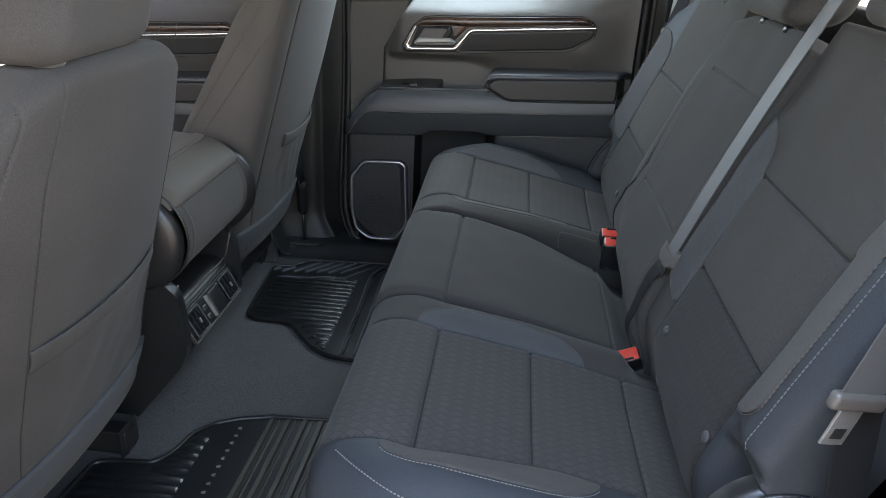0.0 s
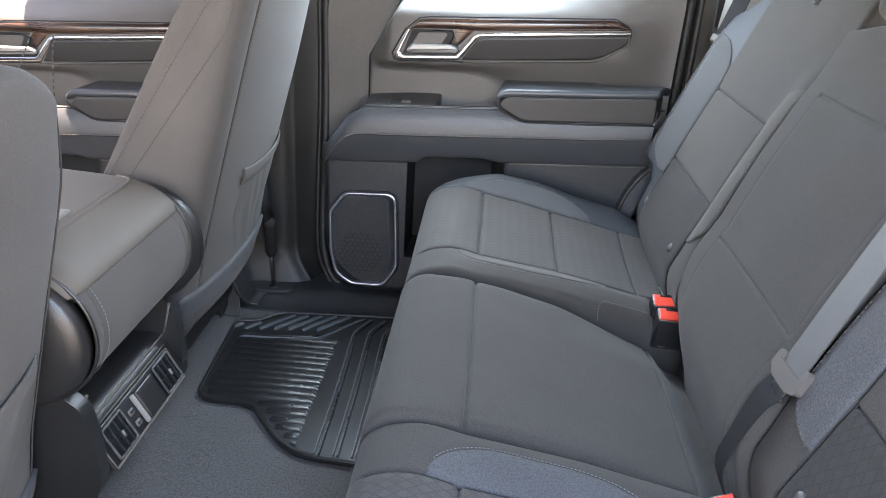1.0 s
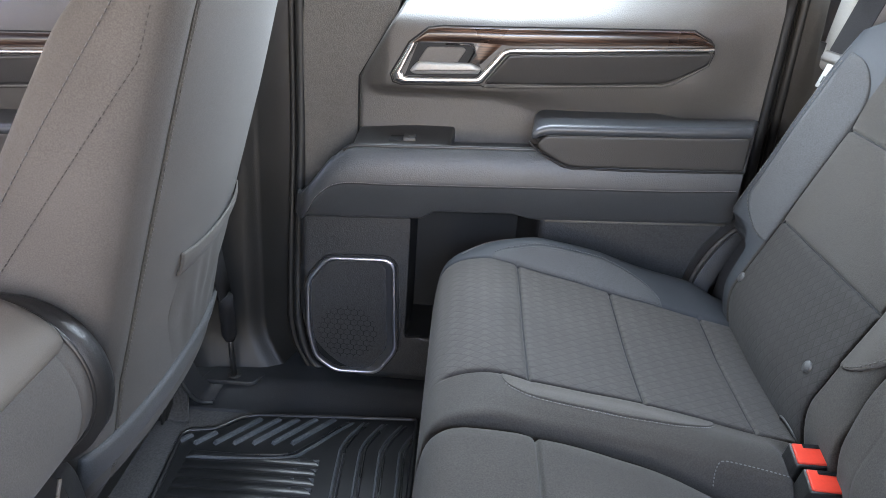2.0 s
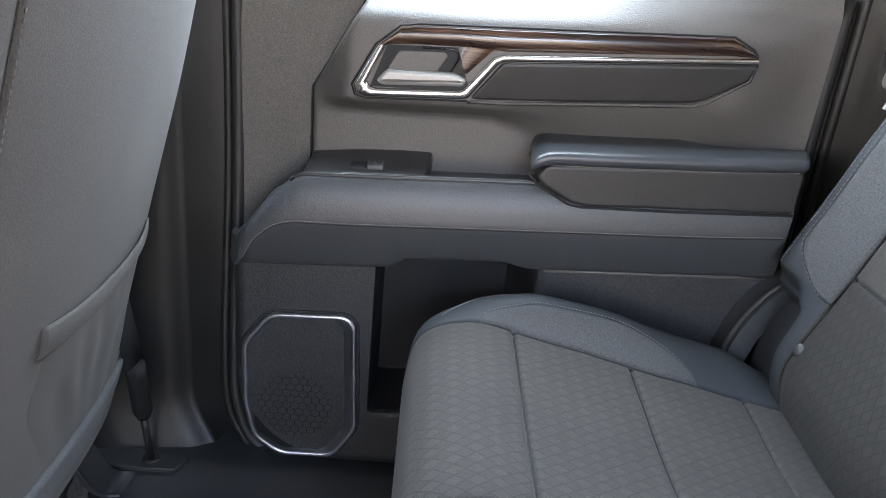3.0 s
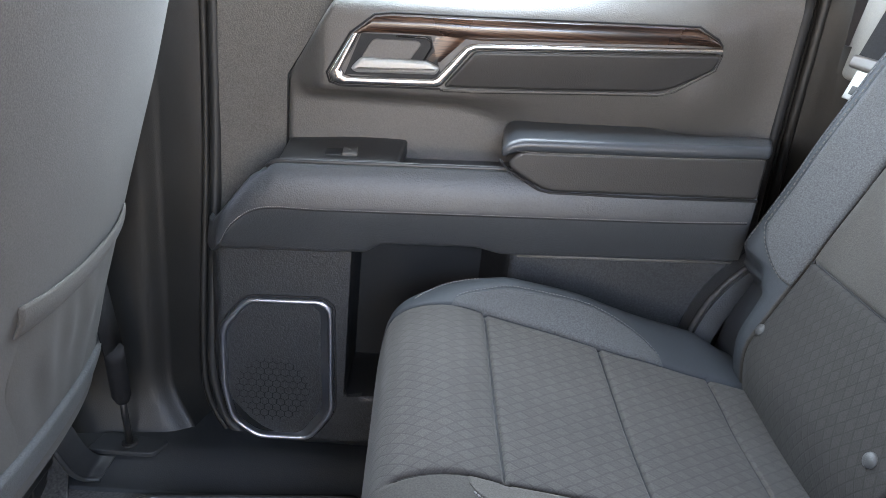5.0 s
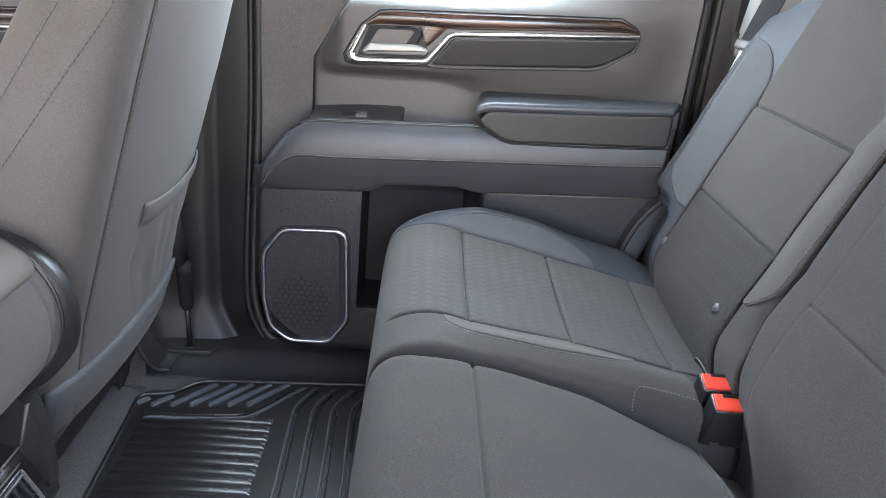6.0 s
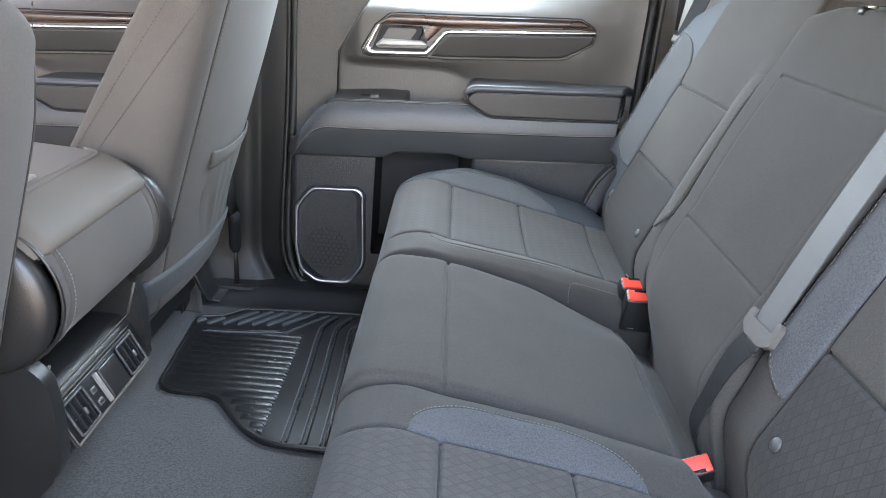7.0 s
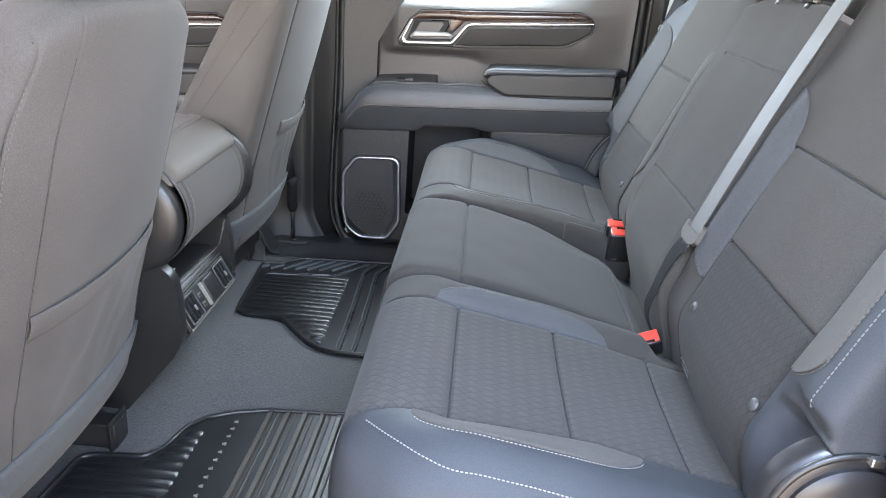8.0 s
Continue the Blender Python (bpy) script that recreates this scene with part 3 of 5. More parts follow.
def ring(outer, inner, y0, y1, round_in=0.003):
    """A raised frame between two outlines."""
    bm = bmesh.new()
    n = len(outer)
    layers = []
    for t, y in ((0, y0), (0, y1 + round_in), (0.12, y1 + round_in * 0.3), (0.35, y1), (0.65, y1), (0.88, y1 + round_in * 0.3), (1, y1 + round_in), (1, y0)):
        layers.append([bm.verts.new((o[0] + (i[0] - o[0]) * t, y, o[1] + (i[1] - o[1]) * t)) for o, i in zip(outer, inner)])
    for a, b in zip(layers, layers[1:] + layers[:1]):
        for k in range(n):
            bm.faces.new([a[k - 1], a[k], b[k], b[k - 1]])
    return bm


def strip(one, two, y0, y1, round_in):
    """A raised moulding between two lines of points, closed at its ends."""
    bm = bmesh.new()
    layers = []
    for t, y in ((0, y0), (0, y1 + round_in), (0.12, y1 + round_in * 0.3), (0.35, y1), (0.65, y1), (0.88, y1 + round_in * 0.3), (1, y1 + round_in), (1, y0)):
        layers.append([bm.verts.new((a[0] + (c[0] - a[0]) * t, y, a[1] + (c[1] - a[1]) * t)) for a, c in zip(one, two)])
    n = len(one)
    for a, c in zip(layers, layers[1:] + layers[:1]):
        for k in range(1, n):
            bm.faces.new([a[k - 1], a[k], c[k], c[k - 1]])
    for k in (0, n - 1):
        bm.faces.new([la[k] for la in layers])
    return bm


def speaker(door):
    o = rounded([(-0.332, 0.251), (-0.293, 0.302), (-0.179, 0.307), (-0.163, 0.294), (-0.154, 0.106), (-0.191, 0.051), (-0.277, 0.049), (-0.318, 0.080), (-0.331, 0.142)], 0.016, 4)
    cx, cz = -0.247, 0.177
    inner = [Vector((cx + (p.x - cx) * 0.90, cz + (p.y - cz) * 0.94)) for p in o]
    well = [Vector((cx + (p.x - cx) * 0.89 - 0.015 * step(-0.24, -0.19, p.x), cz - 0.002 + (p.y - cz) * 0.915)) for p in o]
    # near-black tube drawing the shade round the speaker surround
    part("speaker_shadow_line", tube([(p.x, 0.7405, p.y) for p in [Vector((cx + (p.x - cx) * 1.015, cz + (p.y - cz) * 1.012)) for p in o]], 0.0022, 6, closed=True), SEAM, door)
    s = part("speaker", ring(o, inner, 0.752, 0.732, 0.003), SATIN, door, "satin metal speaker surround", sharp=60)
    bm = bmesh.new()
    a = [bm.verts.new((p.x, 0.7345, p.y)) for p in inner]
    b = [bm.verts.new((p.x, 0.744, p.y)) for p in well]
    for k in range(len(a)):
        bm.faces.new([a[k - 1], a[k], b[k], b[k - 1]])
    part("inner_bevel", bm, SATIN, s, sharp=40)
    part("grille_plate", prism([(p.x, p.y) for p in well], 0.760, 0.7415, flat), GRILLE, s, "black speaker grille plate", smooth=False)
    # a round field of honeycomb in the plate, just proud of a shallow dish
    r, c, reach = 0.0074, Vector((-0.253, 0.139)), 0.0585
    part("cone_field", disc((c.x, 0.7419, c.y), (0, -1, 0), reach, 0.0008, 48), SEAL, s, smooth=False)
    bm = bmesh.new()

    def clamp(x, z, y):
        d = Vector((x, z))
        if d.length > reach:
            d = d.normalized() * reach
        return bm.verts.new((c.x + d.x, y, c.y + d.y))
    for row in range(-6, 7):
        for col in range(-6, 7):
            x, z = (col + 0.5 * (row % 2)) * r * 1.732, row * r * 1.5
            if math.hypot(x, z) > reach + r * 0.5:
                continue
            va = [clamp(x + math.sin(k * math.pi / 3) * r, z + math.cos(k * math.pi / 3) * r, 0.7409) for k in range(6)]
            vb = [clamp(x + math.sin(k * math.pi / 3) * r * 0.86, z + math.cos(k * math.pi / 3) * r * 0.86, 0.7411) for k in range(6)]
            for k in range(6):
                bm.faces.new([va[k - 1], va[k], vb[k], vb[k - 1]])
    part("honeycomb_mesh", bm, GRILLE, s, smooth=False)


def door_trim(door):
    top = [(-0.1575, 0.6905), (-0.128, 0.716), (-0.106, 0.720), (-0.054, 0.7228), (0.014, 0.7265), (0.16, 0.7343), (0.304, 0.742), (0.334, 0.728), (0.3405, 0.721)]
    low = [(-0.1570, 0.6885), (-0.142, 0.6912), (-0.106, 0.6935), (-0.054, 0.6955), (0.014, 0.6943), (0.16, 0.7055), (0.300, 0.7163), (0.330, 0.7187), (0.340, 0.7195)]
    w = part("wood_inlay", strip(top, low, 0.80, 0.770, 0.010), WOOD, door, "open-pore dark wood inlay", sharp=40)
    part("wood_return", strip([(-0.050, 0.699), (-0.058, 0.682), (-0.069, 0.6635)], [(0.000, 0.697), (-0.018, 0.680), (-0.034, 0.664)], 0.80, 0.7735, 0.004), WOOD, w, sharp=40)
    out = [(-0.158, 0.691), (-0.1875, 0.636), (-0.184, 0.626), (-0.172, 0.6225), (-0.040, 0.6305), (-0.033, 0.633), (0.002, 0.681), (0.010, 0.6848), (0.020, 0.6857), (0.342, 0.711)]
    inn = [(-0.147, 0.692), (-0.1705, 0.643), (-0.166, 0.636), (-0.157, 0.6345), (-0.047, 0.6415), (-0.041, 0.6445), (-0.007, 0.6875), (0.002, 0.6922), (0.014, 0.6938), (0.341, 0.7185)]
    part("chrome_trim", strip(out, inn, 0.80, 0.768, 0.0035), CHROME, door, "satin chrome handle surround", sharp=60)
    pull = [(0.007, 0.6825), (0.018, 0.684), (0.340, 0.710), (0.336, 0.690), (0.284, 0.658), (0.266, 0.652), (0.011, 0.632), (-0.033, 0.630)]
    part("pull_handle", prism(rounded(pull, 0.010, 4), 0.81, 0.764, lambda a, b, d: Vector((a, d + 0.15 * (0.690 + 0.07 * a - b) + 6.0 * max(0.0, 0.644 + 0.078 * a - b) ** 2, b)), 0.004), PULL_SKIN, door, "dark padded pull handle", sharp=45)
    part("edge_piping", tube([(-0.030, 0.769, 0.6285), (0.011, 0.769, 0.6300), (0.14, 0.769, 0.6405), (0.266, 0.769, 0.6500), (0.286, 0.770, 0.6560), (0.338, 0.775, 0.6895), (0.3425, 0.775, 0.708)], 0.0018, 8), DOOR_UPPER, door)
    cup = [(-0.166, 0.636), (-0.146, 0.692), (-0.053, 0.6965), (-0.036, 0.650), (-0.044, 0.640)]
    part("handle_cup", prism(cup, 0.815, 0.7735, flat), POCKET, door, "black handle recess", smooth=False)
    plate = [(-0.145, 0.660), (-0.130, 0.6865), (-0.070, 0.6892), (-0.065, 0.685), (-0.078, 0.664), (-0.083, 0.662)]
    part("cup_plate", prism(rounded(plate, 0.006, 3), 0.80, 0.7715, flat, 0.0012), DOOR_UPPER, door, "smooth grey recess plate", sharp=40)
    part("cup_rim", tube([(-0.060, 0.773, 0.664), (-0.051, 0.773, 0.682), (-0.053, 0.773, 0.6905), (-0.060, 0.773, 0.694), (-0.10, 0.773, 0.6925)], 0.0016, 8), GLOSS, door)
    lever = [(-0.152, 0.653), (-0.144, 0.6615), (-0.055, 0.6645), (-0.037, 0.657), (-0.042, 0.6475), (-0.150, 0.6405), (-0.158, 0.645)]
    part("door_handle", prism(rounded(lever, 0.004, 3), 0.79, 0.764, flat, 0.005), BLADE, door, "chrome inside door handle", sharp=45)
    # armrest: soft top over a straight-sided body, sewn along the joint
    def arm(p):
        """p: x along the door, y depth, z above the pad's foot."""
        dip = -0.014 * step(0.27, 0.33, p.x) * step(0.75, 0.84, p.y)
        return trail(Vector((p.x, p.y, p.z + 0.052 * (p.x - 0.08) + dip)))
    body = [(0.064, 0.553), (0.076, 0.569), (0.461, 0.569), (0.461, 0.511), (0.128, 0.514), (0.112, 0.518), (0.070, 0.543)]
    a = part("armrest", prism(rounded(body, 0.010, 3), 0.86, 0.7045, lambda x, z, d: arm(Vector((x, d, z))), 0.0045), PULL_SKIN, door, "dark vinyl armrest body", sharp=45)
    ytop = lines(0.702, 0.86, 0.008, (), 0.02)

    def soft(p):
        u = max(0.0, (0.085 - p.x) / 0.032)
        z = p.z - 0.012 * u ** 2
        return arm(Vector((p.x + 0.014 * max(0.0, (p.y - 0.702) / 0.12) * u, p.y, z)))
    part("top_pad", softbox(lines(0.053, 0.466, 0.01, (), 0.02), ytop, lines(0.568, 0.5865, 0.0035), 0.009, soft), DOOR_VINYL, a, "dark blue-grey vinyl armrest top", sharp=60)
    seam = [arm(Vector((0.066, 0.712, 0.580))), arm(Vector((0.072, 0.704, 0.571))), arm(Vector((0.088, 0.7018, 0.5695)))] + [arm(Vector((0.11 + 0.34 * k / 20, 0.7016, 0.5692))) for k in range(21)]
    stitches("stitching", smooth_path(seam, 4), a, PALE_THREAD, 0.0024, 0.0012, 0.0006)
    run = [(-0.322, 0.4), (-0.303, 0.432), (-0.264, 0.457), (-0.18, 0.4615), (0.0, 0.4715), (0.2, 0.4825), (0.455, 0.4965)]
    pts = [trail(Vector((p.x, door_y(p.x, p.y - SLOPE * p.x) - 0.0006, p.y))) for p in smooth_path([Vector(q) for q in run], 12)]
    stitches("stitching", pts, door, PALE_THREAD, 0.0022, 0.0010, 0.0006)
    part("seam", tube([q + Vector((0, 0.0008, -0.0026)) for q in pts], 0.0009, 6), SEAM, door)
    grain = [(-0.353, 0.385), (-0.353, 0.70), (-0.349, 0.742), (-0.181, 0.752), (-0.186, 0.729), (-0.2515, 0.618), (-0.2515, 0.49), (-0.28, 0.46)]
    part("corner_panel", prism(grain, 0.875, 0.828, flat, 0.003), DOOR_GRAIN, door, "coarse-grained grey corner panel", sharp=40)
    part("corner_cap", rbox(-0.352, -0.172, 0.826, 0.90, 0.7445, 0.805, 0.012, 4, lambda p: p + Vector((0, 0.5 * max(0.0, p.z - 0.762), 0.05 * (p.x + 0.25)))), DOOR_UPPER, door)
    # near-black tubes that draw the shade in the gaps between mouldings
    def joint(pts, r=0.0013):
        part("shadow_gap", tube(pts, r, 6), SEAM, door)
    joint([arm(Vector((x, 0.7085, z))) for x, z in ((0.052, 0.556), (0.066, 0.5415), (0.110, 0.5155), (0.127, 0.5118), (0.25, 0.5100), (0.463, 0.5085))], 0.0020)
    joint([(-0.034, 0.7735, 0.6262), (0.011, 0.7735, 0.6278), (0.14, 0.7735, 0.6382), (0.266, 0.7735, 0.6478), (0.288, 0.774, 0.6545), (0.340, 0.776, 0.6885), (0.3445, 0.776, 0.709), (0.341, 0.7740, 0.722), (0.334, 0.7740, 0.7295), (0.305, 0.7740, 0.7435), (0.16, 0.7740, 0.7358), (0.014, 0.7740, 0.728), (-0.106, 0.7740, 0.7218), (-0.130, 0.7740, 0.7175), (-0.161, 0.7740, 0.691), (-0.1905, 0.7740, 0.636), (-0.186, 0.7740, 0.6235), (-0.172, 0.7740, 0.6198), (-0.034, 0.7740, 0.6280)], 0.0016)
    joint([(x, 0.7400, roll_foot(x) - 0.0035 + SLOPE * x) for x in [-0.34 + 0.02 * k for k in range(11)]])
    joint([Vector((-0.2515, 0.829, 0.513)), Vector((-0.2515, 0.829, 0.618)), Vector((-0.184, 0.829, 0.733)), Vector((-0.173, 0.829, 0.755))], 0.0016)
    joint([arm(Vector((x, 0.822, 0.5865 - 0.001))) for x in (0.075, 0.15, 0.25)], 0.0015)
    # window switch in a black plate that fills the ledge's front end

    def lean(p):
        k = (p.y - 0.722) / 0.10
        return Vector((p.x + 0.010 * k * (p.x > -0.10), p.y, p.z + SLOPE * p.x + 0.009 * k + 0.004 * math.sin((p.x + 0.23) * 16) * k))
    plate = part("switch_plate", rbox(-0.2475, -0.083, 0.7325, 0.83, 0.505, 0.5335, 0.006, 6, lean), BLACK, door, "black window switch plate")
    part("rocker", rbox(-0.186, -0.162, 0.748, 0.772, 0.530, 0.5352, 0.001, 2, lean), POCKET, plate)
    part("rocker", rbox(-0.162, -0.140, 0.748, 0.772, 0.530, 0.5385, 0.002, 2, lean), DOOR_SOFT, plate, "grey window rocker")
    part("moulded_mark", rbox(-0.153, -0.1505, 0.758, 0.762, 0.5383, 0.5390, 0.0002, 2, lean), LIGHT_TRIM, plate)
    # pale tube painting the light caught along the lower panel's top edge
    part("edge_highlight", tube([(x, 0.7395, 0.399 + SLOPE * x) for x in (0.10, 0.2, 0.3, 0.425)], 0.0025, 8), DOOR_UPPER, door)


def door_shell(door):
    part("outer_skin", rbox(-0.345, 0.46, 0.90, 0.955, -0.25, 0.79, 0.01, 3), PAINT, door)
    part("window_pane", box(-0.33, 0.44, 0.885, 0.889, 0.795, 1.18), GLASS, door).visible_shadow = False
    f = ring(rounded([(-0.35, 0.79), (-0.35, 1.2), (0.47, 1.2), (0.47, 0.79)], 0.02, 2), rounded([(-0.315, 0.80), (-0.315, 1.165), (0.43, 1.165), (0.43, 0.80)], 0.02, 2), 0.92, 0.865, 0.004)
    part("window_frame", f, PILLAR, door)
    # rubber seal round the opening
    s = [(-0.3575, 0.835, 0.79), (-0.3575, 0.83, 0.5), (-0.361, 0.80, 0.2), (-0.354, 0.79, 0.10), (-0.325, 0.785, 0.03), (-0.25, 0.783, 0.0)]
    part("door_seal", tube(smooth_path(s, 8), 0.009, 8), SEAL, door, "black rubber door seal")
    part("door_seal", tube(smooth_path([(-0.372, 0.835, 0.79), (-0.372, 0.83, 0.5), (-0.376, 0.80, 0.2), (-0.368, 0.79, 0.09), (-0.335, 0.785, 0.018)], 8), 0.006, 8), PILLAR, door)
    part("door_seal", tube(smooth_path([(0.478, 0.85, 0.80), (0.480, 0.845, 0.5), (0.482, 0.82, 0.2), (0.48, 0.80, 0.0)], 8), 0.011, 8), SEAL, door, "black rubber door seal")
    part("door_seal", tube(smooth_path([(0.500, 0.845, 0.84), (0.503, 0.84, 0.5), (0.505, 0.82, 0.2), (0.50, 0.80, 0.0)], 8), 0.008, 8), PILLAR, door)


door_1 = thing("door_1", "closed rear door with charcoal panel, wood inlay, chrome handle and speaker", "door", kind="structure")
door_panel(door_1)
speaker(door_1)
door_trim(door_1)
door_shell(door_1)
door_2 = copy_thing(door_1, pose(-1.01, 0.012, -0.078))
door_2.name = "door_2"
door_4 = copy_thing(door_1, pose(0.36, -1.42, 0, 0, 0, 90))
door_4.name = "door_4"
tagged(door_4, "open rear door swung out beside the doorway")
tagged(door_2, "closed front passenger door with wood inlay and armrest")

# the driver's door, closed, beyond the pillar
door_3 = thing("door_3", "closed front driver's door with dark inner panel", "door", kind="structure")
part("inner_skin", rbox(-1.36, -0.61, -0.90, -0.84, -0.05, 0.74, 0.02), DOOR_SOFT, door_3)
part("outer_skin", rbox(-1.36, -0.61, -0.955, -0.902, -0.25, 0.74, 0.01), PAINT, door_3)
part("window_pane", box(-1.34, -0.62, -0.889, -0.885, 0.742, 1.19), GLASS, door_3).visible_shadow = False


# ---- the rear bench
FRONT = -0.082


def groove(v, at, depth=0.0054, wide=0.0028):
    return -depth * math.exp(-((v - at) / wide) ** 2)


def puff(v, a, b, h):
    """A soft swell between two seams."""
    if not a < v < b:
        return 0.0
    t = (v - a) / (b - a)
    return h * (4 * t * (1 - t)) ** 0.6


def slant(x, o):
    """How far the outer seam of a cushion runs inwards towards the backrest."""
    return max(-0.029, min(0.0, -0.16 * (x - 0.043))) * step(0.42, 0.56, o) * (1 - step(0.605, 0.68, o))


def cushion_top(x, y, outer):
    o = abs(y)
    front = FRONT + (0.055 * max(0, (o - 0.61) / 0.105) ** 2 if outer else 0)
    if outer:
        z = 0.372 - 0.14 * max(0, x - 0.03) - 0.07 * max(0, x - 0.19) + 0.009 * math.exp(-((x + 0.005) / 0.035) ** 2) 
        # the driver's side sits a little lower and more level
        z += 0.012 * step(0.30, 0.60, o) - 0.006 if y > 0 else 0.005 * step(0.30, 0.60, o) - 0.0145 - 0.03 * x
    else:
        z = 0.373 - 0.27 * max(0, x - 0.03) - 0.0016 * math.exp(-((x - 0.03) / 0.03) ** 2)
    wide = o
    o -= slant(x, o) if outer else 0
    r = 0.05
    d = min(r, max(0, x - front))
    z -= r - math.sqrt(max(0, r * r - (r - d) ** 2))
    for at in (0.046, 0.195, 0.345):
        if not outer and at == 0.195:
            continue
        if outer and not 0.29 < o < 0.605:
            continue
        z += groove(x, at)
    if outer:
        z += groove(o, 0.602) + groove(o, 0.295) * step(-0.07, -0.05, x)
        edge = 0.590 + slant(x, 0.602)
        b = step(edge, 0.652, wide)
        z -= 0.042 * (max(0.0, wide - 0.640) / 0.075) ** 2 + 0.010 * step(0.615, 0.69, wide) * (1 - step(-0.06, 0.05, x))
        z += (0.036 if y > 0 else 0.027) * b * step(-0.035, 0.09, x) * (1 - 0.32 * step(0.13, 0.30, x)) * (1 - 0.7 * step(0.34, 0.41, x))
        z += 0.013 * math.exp(-((o - 0.245) / 0.03) ** 2) * step(-0.03, 0.08, x)
        for a, c in ((-0.08, 0.046), (0.046, 0.195), (0.195, 0.345)):
            z += puff(x, a, c, 0.004) * puff(o, 0.295, 0.602, 1.0)
        z -= 0.006 * math.sin(math.pi * min(1, max(0, (o - 0.295) / 0.307))) * step(0.0, 0.1, x)
    else:
        z += puff(x, -0.08, 0.046, 0.003) + puff(x, 0.046, 0.345, 0.006)
        z -= 0.012 * step(0.17, 0.20, y) + 0.002 * step(0.17, 0.20, -y) + 0.022 * step(0.16, 0.34, x) * step(0.06, 0.2, y)
    z -= 0.030 * step(0.345, 0.385, x) * (1 - step(0.24, 0.29, o))
    z += 0.0016 * noise.noise(Vector((x * 14, y * 14, 3.0)))
    return z


def cushion(name, y0, y1, outer, mats, parent, label):
    xs = lines(FRONT, 0.455, 0.012, (0.046, 0.195, 0.345), 0.03)
    ys = lines(y0, y1, 0.012, tuple(s * v for v in (0.295, 0.602) for s in (-1, 1) if y0 < s * v < y1), 0.02)
    zs = [0, 0.02, 0.05, 0.08, 0.11, 0.14, 0.15, 0.155, 0.16, 0.165, 0.17]

    flat_at = []

    def warp(p):
        flat_at.append(p.copy())
        t = p.z / 0.17
        o = abs(p.y)
        shift = 0.055 * max(0, (o - 0.61) / 0.105) ** 2 if outer else 0
        x = p.x + shift * (1 - step(FRONT, FRONT + 0.15, p.x)) - 0.006 * math.sin(math.pi * t) * (p.x < FRONT + 0.02)
        y = p.y + slant(x, o) * (1 if p.y > 0 else -1) if outer else p.y
        top = cushion_top(x, y, outer)
        return Vector((x, y, 0.19 + (top - 0.19) * t))
    bm = softbox(xs, ys, zs, 0.012, warp)
    bm.normal_update()
    bm.verts.index_update()
    for f in bm.faces:
        o = sum(abs(flat_at[v.index].y) for v in f.verts) / len(f.verts)
        if outer and 0.295 < o < 0.602 and f.calc_center_median().z > 0.23:
            f.material_index = 1
        elif outer and o <= 0.602:
            f.material_index = 2
    return part(name, bm, mats, parent, label)


def on_cushion(x, y, lift=0.0):
    outer = abs(y) > 0.2
    e = 0.006
    z = cushion_top(x, y, outer)
    n = Vector((-(cushion_top(x + e, y, outer) - z) / e, -(cushion_top(x, y + e, outer) - z) / e, 1)).normalized()
    return Vector((x, y, z)) + n * lift, n


def wing_panel(parent, sign, o_seam, o_arc, x0, x1):
    """The heather insert on a cushion's bolster: straight along the seam, arched on the other side."""
    def edge(u):
        return o_seam + slant(x0 + (x1 - x0) * u, o_seam)

    def arc(u):
        """Steep at both ends, nearly level between, so that it follows the crest."""
        return edge(u) + (o_arc - edge(u)) * (1 - abs(2 * u ** 0.86 - 1) ** 3.2) ** 0.62

    def f(u, v):
        x = x0 + (x1 - x0) * u
        a = edge(u) + (0.0012 if o_arc > o_seam else -0.0012)
        b = max(a, arc(u)) if o_arc > o_seam else min(a, arc(u))
        return on_cushion(x, sign * (a + (b - a) * v), 0.0013)
    # near outer and far inner wings take the copy tinted for their light
    p = part("wing_panel", patch(f, 90, 16, 0.003), HEATHER_WARM_LIT if (o_arc > o_seam) == (sign < 0) else HEATHER, parent, "heather-grey cloth wing panel")
    out = 0.004 if o_arc > o_seam else -0.004
    pts = [on_cushion(x0 + (x1 - x0) * i / 90, sign * (arc(i / 90) + out), 0.0006)[0] for i in range(2, 90)]
    stitches("stitching", pts, p, PALE_THREAD if (o_arc > o_seam) == (sign < 0) else THREAD, 0.0034, 0.0016, 0.0007)
    return p


BASE, UP, OUT = Vector((0.345, 0, 0.27)), Vector((0.371, 0, 0.928)), Vector((-0.928, 0, 0.371))


